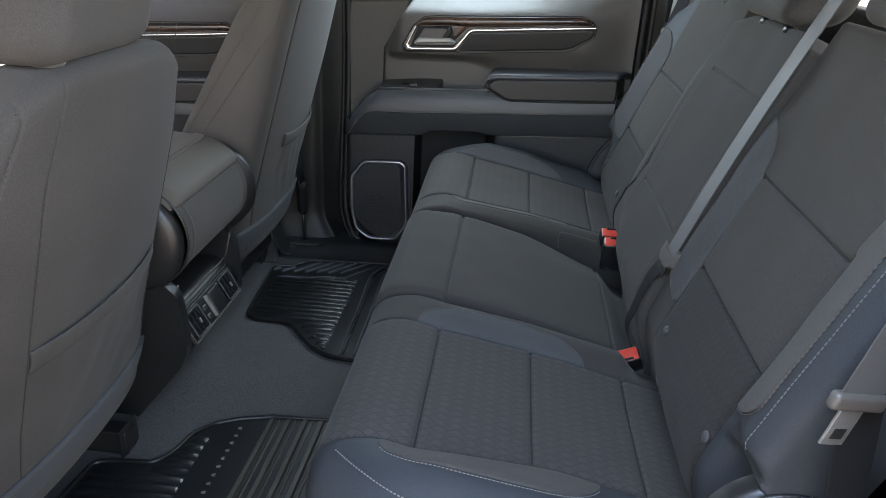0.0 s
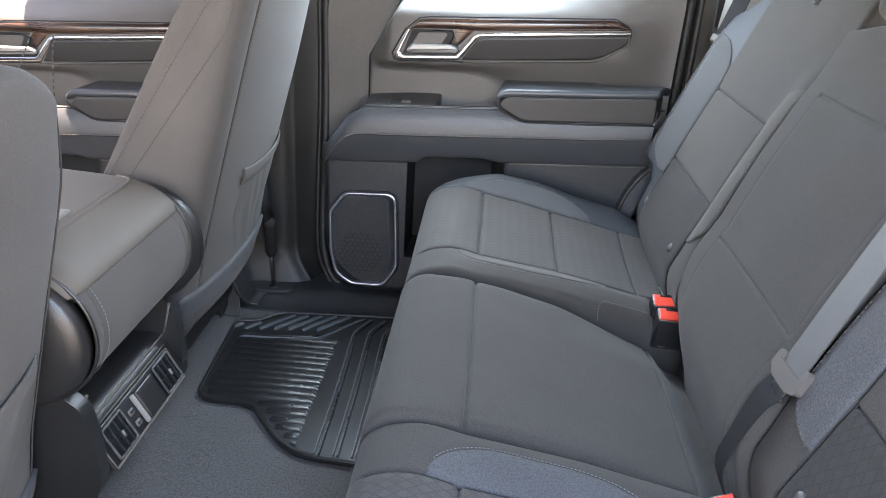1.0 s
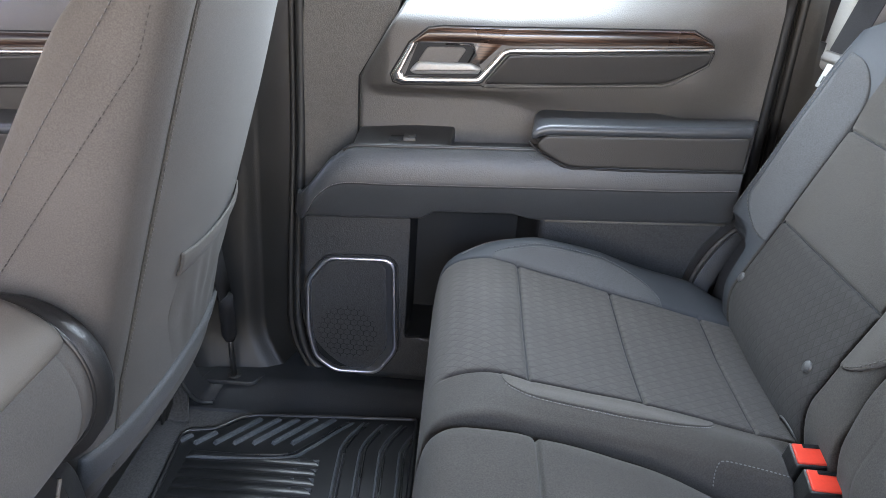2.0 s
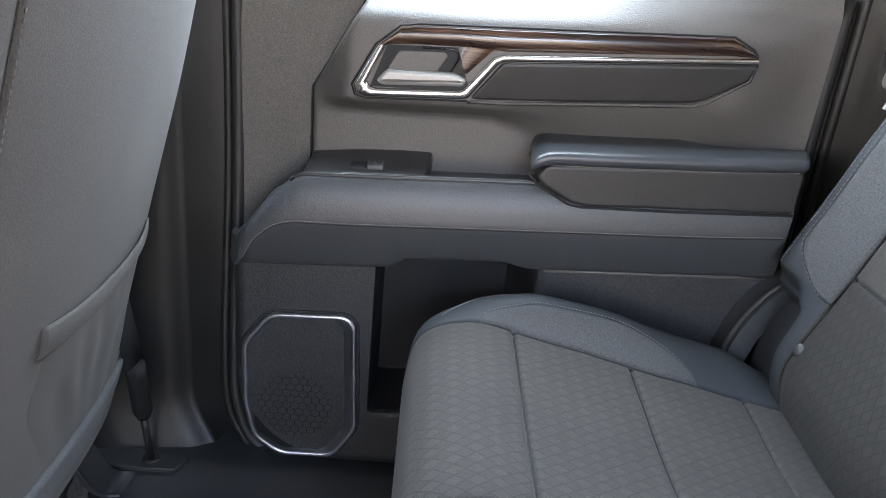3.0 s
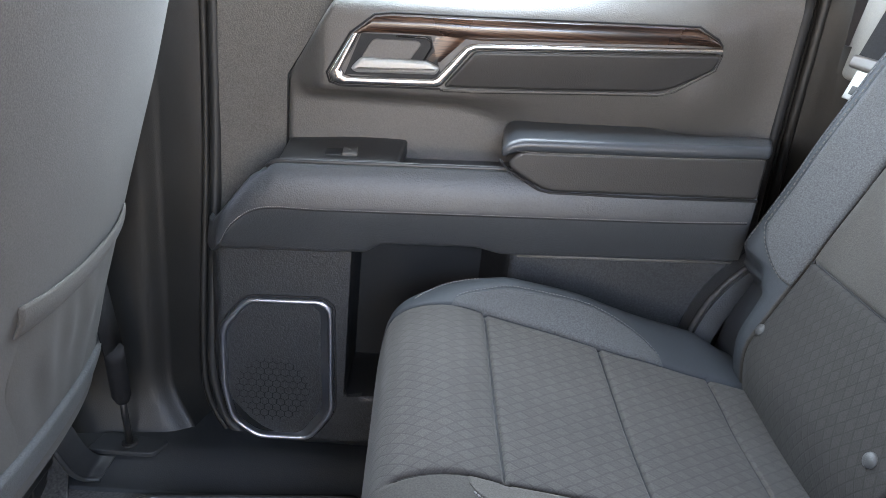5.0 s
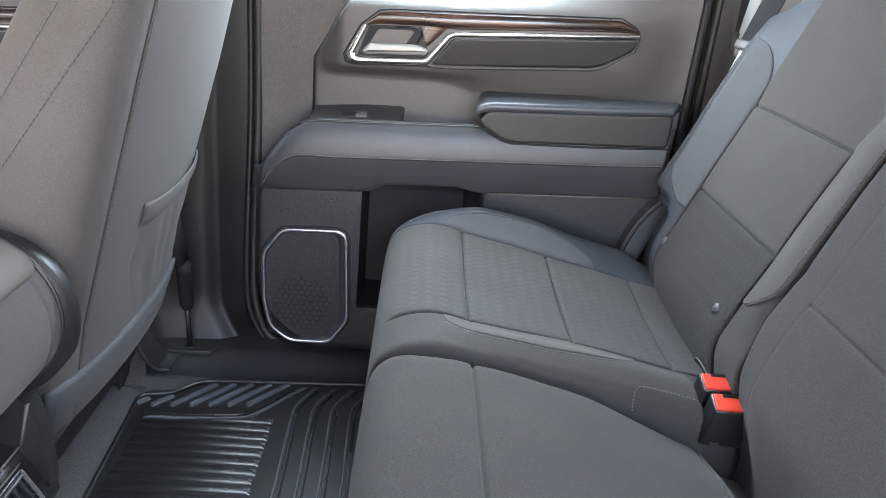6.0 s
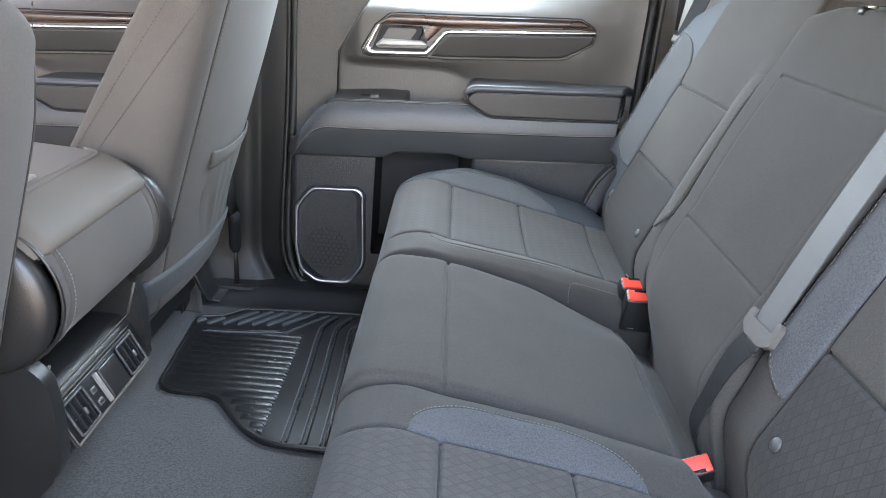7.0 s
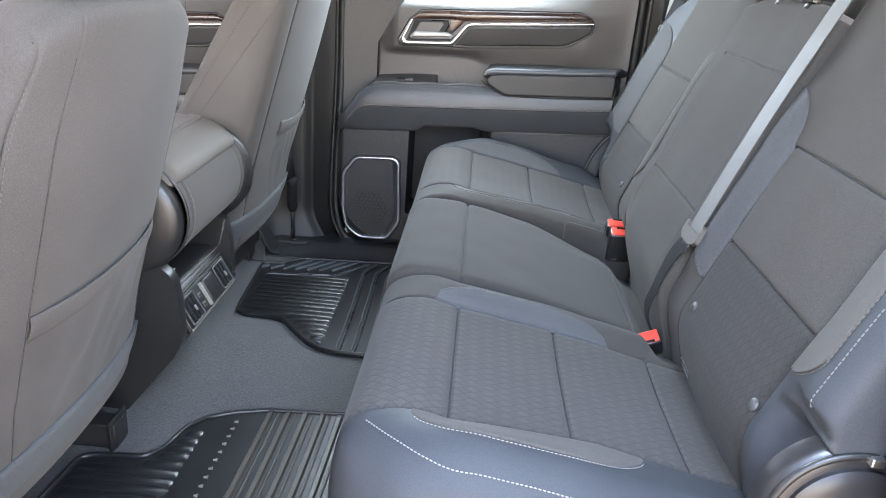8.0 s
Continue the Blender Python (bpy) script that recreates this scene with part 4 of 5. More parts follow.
def back_out(s, y, outer):
    """How far the backrest stands out of its plane, at s along it and at y."""
    o = abs(y)
    v = 0.0015 * noise.noise(Vector((s * 12, y * 12, 8.0))) - 0.082 * (1 - step(-0.03, 0.125, s))
    if outer:
        low = 1 - step(0.60, 0.64, o)
        tall = step(0.188 - 0.13 * low, 0.212 + 0.01 * low, s) * (1 - 0.75 * step(0.46, 0.60, s))
        swell = min(1, max(0, (o - 0.585) / 0.080)) if o < 0.665 else 1 - 0.9 * ((o - 0.665) / 0.05) ** 2
        v += 0.028 * swell * tall - 0.026 * step(0.605, 0.64, o) * (1 - step(0.168, 0.186, s)) * step(0.02, 0.10, s)
        v += 0.014 * math.exp(-((o - 0.235) / 0.034) ** 2) * step(0.12, 0.22, s) * (1 - step(0.40, 0.56, s))
        v += groove(o, 0.580) * (1 - step(0.41, 0.42, s)) + groove(o, 0.283) * (1 - step(0.40, 0.41, s))
        if 0.283 < o < 0.580:
            v += groove(s, 0.246, 0.005) + groove(s, 0.404, 0.005)
            v += (puff(s, 0.02, 0.246, 0.006) + puff(s, 0.246, 0.404, 0.006)) * puff(o, 0.283, 0.580, 1.0)
    else:
        v += 0.012 + (groove(s, 0.236, 0.0025) + groove(s, 0.483, 0.003)) * (1 - step(0.148, 0.152, o)) + groove(o, 0.15, 0.0006) * (1 - step(0.48, 0.49, s))
        v -= 0.018 * step(0.10, 0.19, y) * (1 - step(0.08, 0.2, s))
        v += puff(s, 0.0, 0.26, 0.005) + puff(s, 0.26, 0.50, 0.005)
        v += (0.004 if y > 0 else 0.002) * step(0.10, 0.19, o) * step(0.05, 0.2, s)
    return v


def on_back(s, y, lift=0.0):
    outer = abs(y) > 0.2
    return BASE + UP * s + Vector((0, y, 0)) + OUT * (back_out(s, y, outer) + lift), OUT


def backrest(name, y0, y1, outer, top, mats, parent, label):
    ys = lines(y0, y1, 0.012, tuple(k * v for v in (0.15, 0.283, 0.580) for k in (-1, 1) if y0 < k * v < y1), 0.02)
    ss = lines(-0.03, top, 0.012, (0.172, 0.178, 0.184, 0.196, 0.204, 0.246, 0.404) if outer else (0.236, 0.483), 0.03)
    ns = [-0.10, -0.06, -0.03, -0.02, -0.015, -0.01, -0.005, 0.0]

    def warp(p):
        n, y, s = p
        o = abs(y)
        front = (n + 0.10) / 0.10
        if outer:                       # rounded shoulder and foot at the door side
            s2 = s - 0.09 * step(0.50, 0.70, o) ** 2 * step(0.40, top, s)
        else:
            s2 = s - 0.02 * step(0.1, 0.2, o) * step(0.5, top, s)
        return BASE + UP * s2 + Vector((0, y, 0)) + OUT * (n + front * back_out(s2, y, outer))
    bm = softbox(ns, ys, ss, 0.009, warp)
    for f in bm.faces:
        c = f.calc_center_median()
        s = (c - BASE).dot(UP)
        if outer and 0.283 < abs(c.y) < 0.580 and s < 0.246:
            f.material_index = 1
        elif outer and abs(c.y) > 0.59 and s < 0.6:
            f.material_index = 2
    return part(name, bm, mats, parent, label)


def back_wing(parent, sign, o_seam, o_arc, s0, s1):
    """Heather insert on a backrest's bolster: rounded foot, the seam side curving in at the top."""
    def arc(u):
        return o_seam + (o_arc - o_seam) * min(1.0, 1.05 * math.sin(math.pi / 2 * min(1.0, 0.04 + u / 0.22)) ** 0.6)

    def seam(u):
        t = max(0.0, (u - 0.72) / 0.28)
        return o_seam + (o_arc - o_seam) * (1 - math.sqrt(max(0.0, 1 - t * t)))

    def f(u, v):
        s = s0 + (s1 - s0) * u
        a = seam(u) + (0.003 if o_arc > o_seam else -0.003) * (1 - u)
        return on_back(s, sign * (a + (arc(u) - a) * v), 0.0022)
    # the heather's tint follows how light falls on each wing
    p = part("wing_panel", patch(f, 70, 14, 0.004), HEATHER_WARM_LIT if (o_arc > o_seam) == (sign < 0) else HEATHER, parent, "heather-grey cloth wing panel")
    out, lift = (0.005, 0.001) if o_arc > o_seam else (0.006, 0.0026)
    stitches("stitching", [on_back(s0 + (s1 - s0) * i / 60, sign * (arc(i / 60) + out), lift)[0] for i in range(58)], p, TAN_THREAD, 0.0042, 0.0026, 0.0008)


def headrest(parent, y, s):
    c = BASE + UP * s
    def warp(p):
        return Vector((c.x + p.x + 0.37 * p.z, y + p.y * (1 - 0.12 * step(0.0, 0.16, p.z)), c.z + p.z))
    h = part("headrest", softbox(lines(-0.05, 0.055, 0.02, (), 0.03), lines(-0.125, 0.125, 0.02, (), 0.03), lines(0.006, 0.17, 0.02, (), 0.03), 0.032, warp), CLOTH, parent, "charcoal cloth headrest")
    for k in (-0.062, 0.062):
        part("post", tube([(c.x - 0.01, y + k, c.z - 0.03), (c.x + 0.015, y + k, c.z + 0.06)], 0.006, 10), STEEL, h)
        part("post_sleeve", disc((c.x - 0.004, y + k, c.z - 0.012), UP, 0.016, 0.012), BLACK, h)


def latch_buttons(parent, sign):
    for o in (0.319, 0.572):
        p, n = on_back(0.140, sign * o)
        part("anchor_button", disc(p - n * 0.002, n, 0.0085, 0.004, 20, 0.002), DOOR_SOFT, parent, "small grey plastic anchor button")


def anchor_loop(parent, y):
    """Oval bezel in the foot of a backrest, with a dark opening."""
    ring_pts = [on_back(0.048 + 0.007 * math.sin(a), y + 0.026 * math.cos(a), 0.001)[0] for a in [2 * math.pi * k / 28 for k in range(28)]]
    r = part("anchor_bezel", tube(ring_pts, 0.0016, 8, closed=True), DOOR_SOFT, parent, "grey plastic anchor bezel")
    bm = bmesh.new()
    rim = [bm.verts.new(q) for q in ring_pts]
    hub = bm.verts.new(on_back(0.048, y, -0.006)[0])
    for k in range(28):
        bm.faces.new([rim[k - 1], rim[k], hub])
    # shallow near-black cone, its colour giving the opening's shade
    part("opening", bm, SEAM, r)


def buckle(parent, x, y, z, lean, yaw, axes=None, size=1.0):
    """Belt buckle on its stalk: black body, red push button."""
    m = Matrix.Translation((x, y, z)) @ Euler((0, radians(lean), radians(yaw))).to_matrix().to_4x4()

    if axes:                            # its width and its button's facing, for one that lies on its side
        wide, face = (Vector(a).normalized() for a in axes)
        m = Matrix((wide.cross(face), wide, face)).transposed().to_4x4()
        m.translation = (x, y, z)

    def at(p):
        return m @ (p * size)
    b = part("buckle", rbox(-0.016, 0.016, -0.027, 0.027, -0.070, 0.0, 0.004, 3, at), BLACK, parent, "black belt buckle with a red button")
    part("push_button", rbox(-0.0140, 0.0130, -0.0245, 0.0245, -0.006, 0.0022, 0.0018, 3, at), RED, b, "red push button")
    part("slot", rbox(0.007, 0.0125, -0.013, 0.013, -0.003, 0.0030, 0.0007, 2, at), GLOSS, b)
    part("moulded_mark", rbox(-0.0177, -0.0165, 0.004, 0.016, -0.066, -0.061, 0.0004, 2, at), DOOR_SOFT, b)
    part("stalk", rbox(-0.006, 0.006, -0.014, 0.014, -0.14, -0.07, 0.003, 3, at), BELT_DARK, b)


def seam_threads(parent, sign):
    """Sewn seams as near-black tubes that paint the grooves' shade on cushion and backrest."""
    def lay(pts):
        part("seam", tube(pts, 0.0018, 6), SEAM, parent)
    for x in (0.046, 0.195, 0.345):
        lay([on_cushion(x, sign * (0.297 + (0.303 + slant(x, 0.602)) * i / 30), 0.0)[0] for i in range(31)])
    for o in (0.602, 0.295):
        lay([on_cushion(x, sign * (o + slant(x, o)), 0.0)[0] for x in [-0.055 + 0.435 * i / 60 for i in range(61)]])
    for s in (0.246, 0.404):
        lay([on_back(s, sign * (0.285 + 0.293 * i / 30), 0.0)[0] for i in range(31)])
    for o, top in ((0.580, 0.415), (0.283, 0.405)):
        lay([on_back(0.03 + (top - 0.03) * i / 60, sign * o, 0.0)[0] for i in range(61)])


def rear_seats():
    far = thing("rear_bench", "charcoal cloth rear passenger seat with lozenge weave and heather wings", "car seat", "rear seats")
    near = thing("rear_bench", "charcoal cloth rear bench section with heather wing panels", "car seat", "rear seats")
    for parent, sign in ((far, 1), (near, -1)):
        y0, y1 = sorted((sign * 0.204, sign * 0.715))
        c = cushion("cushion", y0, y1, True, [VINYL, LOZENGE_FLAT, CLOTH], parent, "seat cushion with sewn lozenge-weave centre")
        wing_panel(c, sign, 0.602, 0.634 if sign > 0 else 0.648, 0.002, 0.284)
        wing_panel(c, sign, 0.295, 0.243, 0.008, 0.285)
        y0, y1 = sorted((sign * 0.204, sign * 0.705))
        b = backrest("backrest", y0, y1, True, 0.632, [CLOTH, LOZENGE_UP_SHADED, VINYL], parent, "backrest with sewn lozenge-weave centre")
        back_wing(b, sign, 0.580, 0.660, 0.205, 0.50)
        back_wing(b, sign, 0.283, 0.2125, 0.175, 0.48)
        stitches("stitching", [on_back(0.205 + 0.305 * i / 40, sign * 0.678, 0.0010)[0] for i in range(41)], b, THREAD)
        latch_buttons(b, sign)
        anchor_loop(b, sign * 0.322)
        if sign > 0:                    # sewn edge of the buckle's slit on the inner flank
            slit = [(0.263, 0.300), (0.261, 0.318), (0.262, 0.333), (0.268, 0.338), (0.29, 0.335), (0.32, 0.329), (0.35, 0.322)]
            stitches("stitching", [Vector((q.x, sign * 0.2032, q.y)) for q in smooth_path([Vector(s) for s in slit], 8)], c, THREAD, 0.0032, 0.0022, 0.0007)
        seam_threads(parent, sign)
        headrest(parent, sign * 0.45, 0.632)
        part("seat_base", rbox(0.02, 0.44, *sorted((sign * 0.24, sign * 0.69)), 0.0, 0.2, 0.01), BLACK, parent, "black storage base under the cushion")
        # a double-sewn seam along the crest of the outer bolster
        crest = [(x, 0.692 - 0.030 * (max(0.0, 0.07 - x) / 0.075) ** 1.9) for x in [-0.045 + 0.40 * i / 60 for i in range(61)]]
        stitches("stitching", [on_cushion(x, sign * o, 0.0008)[0] for x, o in crest], c, PALE_THREAD, 0.0034, 0.0015, 0.0009)
    cushion("cushion", -0.202, 0.199, False, [CLOTH], near, "plain charcoal cloth middle cushion")
    backrest("backrest", -0.202, 0.199, False, 0.60, [CLOTH], near, "plain charcoal cloth middle backrest")
    headrest(near, 0.0, 0.60)
    part("seat_base", rbox(0.02, 0.44, -0.236, 0.2, 0.0, 0.2, 0.01), BLACK, near, "black storage base under the cushion")
    buckle(near, 0.386, 0.190, 0.331, -16, 87)
    buckle(near, 0.383, 0.229, 0.337, -16, 90)
    buckle(near, 0.364, -0.216, 0.290, 0, 0, ((0.94, 0.1, 0.34), (-0.30, -0.62, 0.72)), 0.8)


rear_seats()


# ---- the front seats
REAR_LINE = ((0.10, -0.497), (0.20, -0.470), (0.333, -0.444), (0.494, -0.400), (0.629, -0.362), (0.794, -0.318), (1.0, -0.27))


def rear_x(z):
    for (a, p), (b, q) in zip(REAR_LINE, REAR_LINE[1:]):
        if z <= b or b == 1.0:
            return p + (q - p) * (z - a) / (b - a)


def front_seat(sign, dx, dz, top, label, pocket, seam_v, corner_v):
    t = thing("front_seat", label, "car seat", "front seats")
    yc, half = 0.445, 0.25
    taper = 0.17 if sign < 0 else 0.10

    def skin(z, v):
        return dx + rear_x(z - dz) - 0.022 * v * v - 0.012 * v ** 6

    def warp(p):
        z = p.z
        v = (p.y - yc) / half
        thick = max(0.085, 0.175 - 0.27 * (z - 0.5)) if z > 0.3 else 0.175
        back = (p.x + 0.1) / 0.1
        narrow = 1 - taper * step(0.62, top, z)
        round_top = -0.05 * abs(v) ** 4 * step(top - 0.15, top, z)
        g = ((groove(v, seam_v, 0.0015, 0.012) if sign < 0 else 0) + groove(v, corner_v * 1.02, 0.003, 0.012)) * back
        x = skin(z, v) + g - thick * (1 - back)
        return Vector((x, sign * (yc + v * half * narrow), z + round_top))
    b = part("backrest", softbox([-0.1, -0.085, -0.07, -0.05, -0.03, -0.02, -0.01, 0.0], lines(yc - half, yc + half, 0.015, (yc + half * seam_v, yc + half * corner_v), 0.03), lines(0.160 + dz, top, 0.015, (), 0.03), 0.028, warp), CLOTH_FRONT, t, "grey cloth seat back")

    def rear(z, v, lift):
        narrow = 1 - taper * step(0.62, top, z)
        return Vector((skin(z, v) + lift, sign * (yc + v * half * narrow), z))
    # map pocket: a flat bag with a gathered hem
    def bag(u, w):
        v = pocket[0] + (pocket[1] - pocket[0]) * u
        z = dz + 0.255 + 0.195 * w - 0.008 * (1 - (2 * u - 1) ** 2) * w
        return rear(z, v, -0.003 + (0.004 + 0.005 * w) * (1 - (2 * u - 1) ** 4) * min(1, w * 8 + 0.2) + 0.0045 * math.sin(math.pi * w) ** 0.5 * noise.noise(Vector((u * 8 + w * 2, w * 2.2, sign)))), Vector((1, 0, 0))
    pk = part("map_pocket", patch(bag, 40, 24, 0.003), CLOTH_FRONT, b, "grey cloth map pocket with a wide hem")
    def hem(u, w):
        v = pocket[0] + (pocket[1] - pocket[0]) * u
        z = dz + 0.437 + 0.034 * w - 0.008 * (1 - (2 * u - 1) ** 2)
        return rear(z, v, 0.002 + 0.006 * (1 - (2 * u - 1) ** 4) * (0.45 + 0.55 * w) + 0.003 * math.sin(math.pi * w)), Vector((1, 0, 0))
    part("hem", patch(hem, 40, 8, 0.003), CLOTH_FRONT, pk)
    # soft skirt below
    def skirt(u, w):
        v = -0.97 + 1.94 * u
        z = dz + 0.185 + 0.078 * w
        return rear(z, v, -0.014 * (1 - w) ** 2 + 0.007), Vector((1, 0, 0))
    part("skirt", patch(skirt, 30, 8, 0.01), HEATHER, b, "grey felt skirt")
    # sewn lines of the rear face: beside the pocket, at the bolster's corner and along the far edge
    for v in ((seam_v, -0.95) if sign < 0 else (0.92,)):
        part("seam", tube([rear(dz + 0.21 + (top - dz - 0.27) * i / 40, v, -0.0008) for i in range(41)], 0.0012, 6), CLOTH, b)
    stitches("stitching", [rear(dz + 0.20 + (top - dz - 0.24) * i / 40, corner_v, 0.0004) for i in range(41)], b, TAN_THREAD, 0.0040, 0.0028, 0.0008)
    part("seam", tube([rear(dz + 0.20 + (top - dz - 0.24) * i / 40, corner_v * 1.02, -0.0010) for i in range(41)], 0.0011, 6), CLOTH, b)
    # two seams along the inner flank
    for start, slope, mat in ((0.036, 0.45, CLOTH), (0.091, 0.37, DOOR_SOFT)):
        pts = []
        for i in range(41):
            z = 0.40 + 0.40 * i / 40
            narrow = 1 - taper * step(0.62, top, z)
            pts.append(Vector((dx + rear_x(z - dz) - max(0.036, start + slope * (0.744 + dz - z)), sign * (yc - half * narrow - 0.0006), z)))
        stitches("stitching", pts, b, mat, 0.0045, 0.003, 0.0008)
    part("cushion", rbox(dx - 1.02, dx - 0.50, *sorted((sign * 0.20, sign * 0.69)), 0.13, 0.30, 0.05, 6), CLOTH_FRONT, t, "grey cloth front cushion")
    for o in (0.255, 0.62):
        r = part("seat_track", rbox(dx - 0.95, dx - (0.505 if sign < 0 else 0.565), *sorted((sign * (o - 0.02), sign * (o + 0.02))), 0.0, 0.05, 0.004), BLACK, t, "black steel seat track")
        part("end_plate", rbox(dx - (0.512 if sign < 0 else 0.572), dx - (0.508 if sign < 0 else 0.568), *sorted((sign * (o - 0.03), sign * (o + 0.03))), 0.0, 0.062, 0.0015), BLACK, r)
    # added to block sunlight between the front seat and the console
    part("gap_shield", rbox(dx - 1.0, dx - 0.60, *sorted((sign * 0.166, sign * 0.205)), 0.01, 0.30, 0.012), BLACK, t, "black panel closing the gap beside the front seat")
    part("riser", rbox(dx - 0.95, dx - 0.55, *sorted((sign * 0.24, sign * 0.64)), 0.05, 0.14, 0.01), BLACK, t)
    cx = dx + rear_x(top) - 0.03
    def head(p):
        return Vector((cx + p.x + 0.22 * p.z - (0.02 if sign < 0 else 0), sign * yc + (p.y * 0.80 - 0.04 if sign < 0 else p.y) * (1 - 0.15 * step(0.05, 0.2, p.z)), top + p.z - (0.015 if sign < 0 else 0)))
    h = part("headrest", softbox(lines(-0.075, 0.055, 0.02, (), 0.03), lines(-0.135, 0.135, 0.02, (), 0.03), lines(0.012, 0.2, 0.02, (), 0.03), 0.035, head), CLOTH_FRONT, t, "grey cloth headrest")
    for k in (-0.06, 0.06):
        part("post_sleeve", disc((cx - 0.005, sign * yc + k - (0.04 if sign < 0 else 0), top - 0.012), (0.2, 0, 1), 0.018, 0.016), DOOR_UPPER, h)
    return t


front_seat(1, 0.0, 0.0, 0.90, "grey cloth front passenger seat with map pocket", (-0.34, 0.80), -0.34, -0.72)
front_seat(-1, -0.03, -0.038, 0.79, "grey cloth driver's seat with map pocket", (-0.82, 0.57), 0.57, 0.84)


# ---- centre console and folded armrest
def console():
    t = thing("centre_console", "black centre console with rear vents and grey folding armrest", "console")
    prof = [(-0.62, 0.0), (-0.572, 0.0), (-0.474, 0.130), (-0.453, 0.166), (-0.486, 0.229), (-0.502, 0.238), (-0.62, 0.238)]
    out = [(p.x, p.y) for p in rounded(prof, 0.012, 3)]
    part("body", prism(out, 0.148, -0.148, lambda a, b, d: Vector((a, d, b)), 0.010), BLACK, t, "black plastic console body", sharp=40)
    for y in (-0.152, 0.146):          # side cheeks, proud of the rear face
        back = 0.008 if y > 0 else 0.0
        cheek = [(-0.64, 0.0), (-0.572, 0.0), (-0.464, 0.138), (-0.450, 0.172), (-0.453, 0.25), (-0.461, 0.295), (-0.50, 0.325), (-0.64, 0.33)]
        part("side_panel", prism([(p.x - back, p.y) for p in rounded(cheek, 0.015, 3)], y - 0.014, y + 0.014, lambda a, b, d: Vector((a, d, b)), 0.005), BLACK, t, sharp=40)
    # sloping vent panel
    def face(p):                        # p: y across, z up along the panel, x out of it
        return Vector((-0.4495 - 0.355 * p.z + 0.87 * p.x, p.y - 0.004, 0.166 + 0.640 * p.z + 0.48 * p.x))
    v = part("vent_panel", rbox(-0.002, 0.006, -0.130, 0.112, 0.0, 0.088, 0.003, 3, face), TRIM_BLACK, t, "black vent panel with a pale lower edge")
    part("pale_edge", tube([face(Vector((0.0065, -0.127, 0.086))), face(Vector((0.0065, -0.127, 0.003))), face(Vector((0.0065, 0.109, 0.003))), face(Vector((0.0065, 0.109, 0.086)))], 0.0022, 6), PAD_VINYL, v)
    part("pale_edge", tube([face(Vector((0.0045, -0.134, 0.093))), face(Vector((0.0045, 0.116, 0.093)))], 0.0014, 6), PAD_VINYL, v)
    for y in (-0.086, 0.078):
        frame_out = rounded([Vector((y - 0.027, 0.010)), Vector((y + 0.027, 0.010)), Vector((y + 0.027, 0.080)), Vector((y - 0.027, 0.080))], 0.004, 3)
        g = part("vent", rbox(0.005, 0.0068, y - 0.027, y + 0.027, 0.010, 0.080, 0.0005, 2, face), POCKET, v, "black air vent with slats")
        part("frame", tube([face(Vector((0.0085, q.x, q.y))) for q in frame_out], 0.0022, 8, closed=True), DOOR_SOFT, g)
        for k in (-0.0145, 0.0, 0.0145):
            part("slat", rbox(0.0068, 0.0125, y + k - 0.0011, y + k + 0.0011, 0.013, 0.077, 0.0005, 2, face), POCKET, g)
        part("vane", rbox(0.0068, 0.0105, y - 0.024, y + 0.024, 0.042, 0.0445, 0.0005, 2, face), POCKET, g)
        part("knob", rbox(0.0125, 0.0165, y - 0.0020, y + 0.0020, 0.036, 0.051, 0.0010, 2, face), SATIN, g, "small bright vent knob")
    part("socket_lid", rbox(0.005, 0.015, -0.018, 0.036, 0.010, 0.082, 0.004, 3, face), BLACK, v, "black socket cover")
    part("pale_edge", rbox(0.006, 0.0120, -0.0260, -0.0195, 0.010, 0.080, 0.001, 2, face), LIGHT_TRIM, v)
    for z in (0.026, 0.054):
        u = part("usb_port", rbox(0.004, 0.0078, -0.047, -0.033, z - 0.006, z + 0.007, 0.002, 2, face), BELT_PLASTIC, v, "small grey charging port")
        part("port_opening", rbox(0.0075, 0.0084, -0.0445, -0.0355, z - 0.0025, z + 0.0035, 0.0003, 2, face), SEAL, u)
    # storage tray over the vents
    part("tray", rbox(-0.62, -0.565, -0.137, 0.131, 0.234, 0.34, 0.004), SEAL, t, "dark open storage tray")
    part("tray_lip", tube([(-0.470, -0.136, 0.300), (-0.484, -0.136, 0.243), (-0.486, -0.130, 0.238), (-0.486, 0.124, 0.238), (-0.484, 0.130, 0.243), (-0.470, 0.130, 0.300)], 0.0024, 8), PAD_VINYL, t, "grey edge of the storage tray")
    # cloth barrel of the folded seat and its end caps
    bm = bmesh.new()
    c, n, rings = (-0.528, 0.405), 40, []
    for y in lines(-0.158, 0.152, 0.02, (-0.135, 0.13)):
        g = groove(y, -0.135, 0.002) + groove(y, 0.13, 0.002)
        rings.append([bm.verts.new((c[0] + math.cos(2 * math.pi * k / n) * (0.098 + g), y, c[1] + math.sin(2 * math.pi * k / n) * (0.100 + g))) for k in range(n)])
    for p, q in zip(rings, rings[1:]):
        for k in range(n):
            bm.faces.new([p[k - 1], p[k], q[k], q[k - 1]])
    barrel = part("barrel", bm, CLOTH_FRONT, t, "grey cloth rear of the folded centre seat")
    stitches("stitching", [(c[0] + math.cos(a) * 0.0995, -0.128, c[1] + math.sin(a) * 0.1015) for a in [math.radians(-75 + 130 * i / 40) for i in range(41)]], barrel, THREAD)
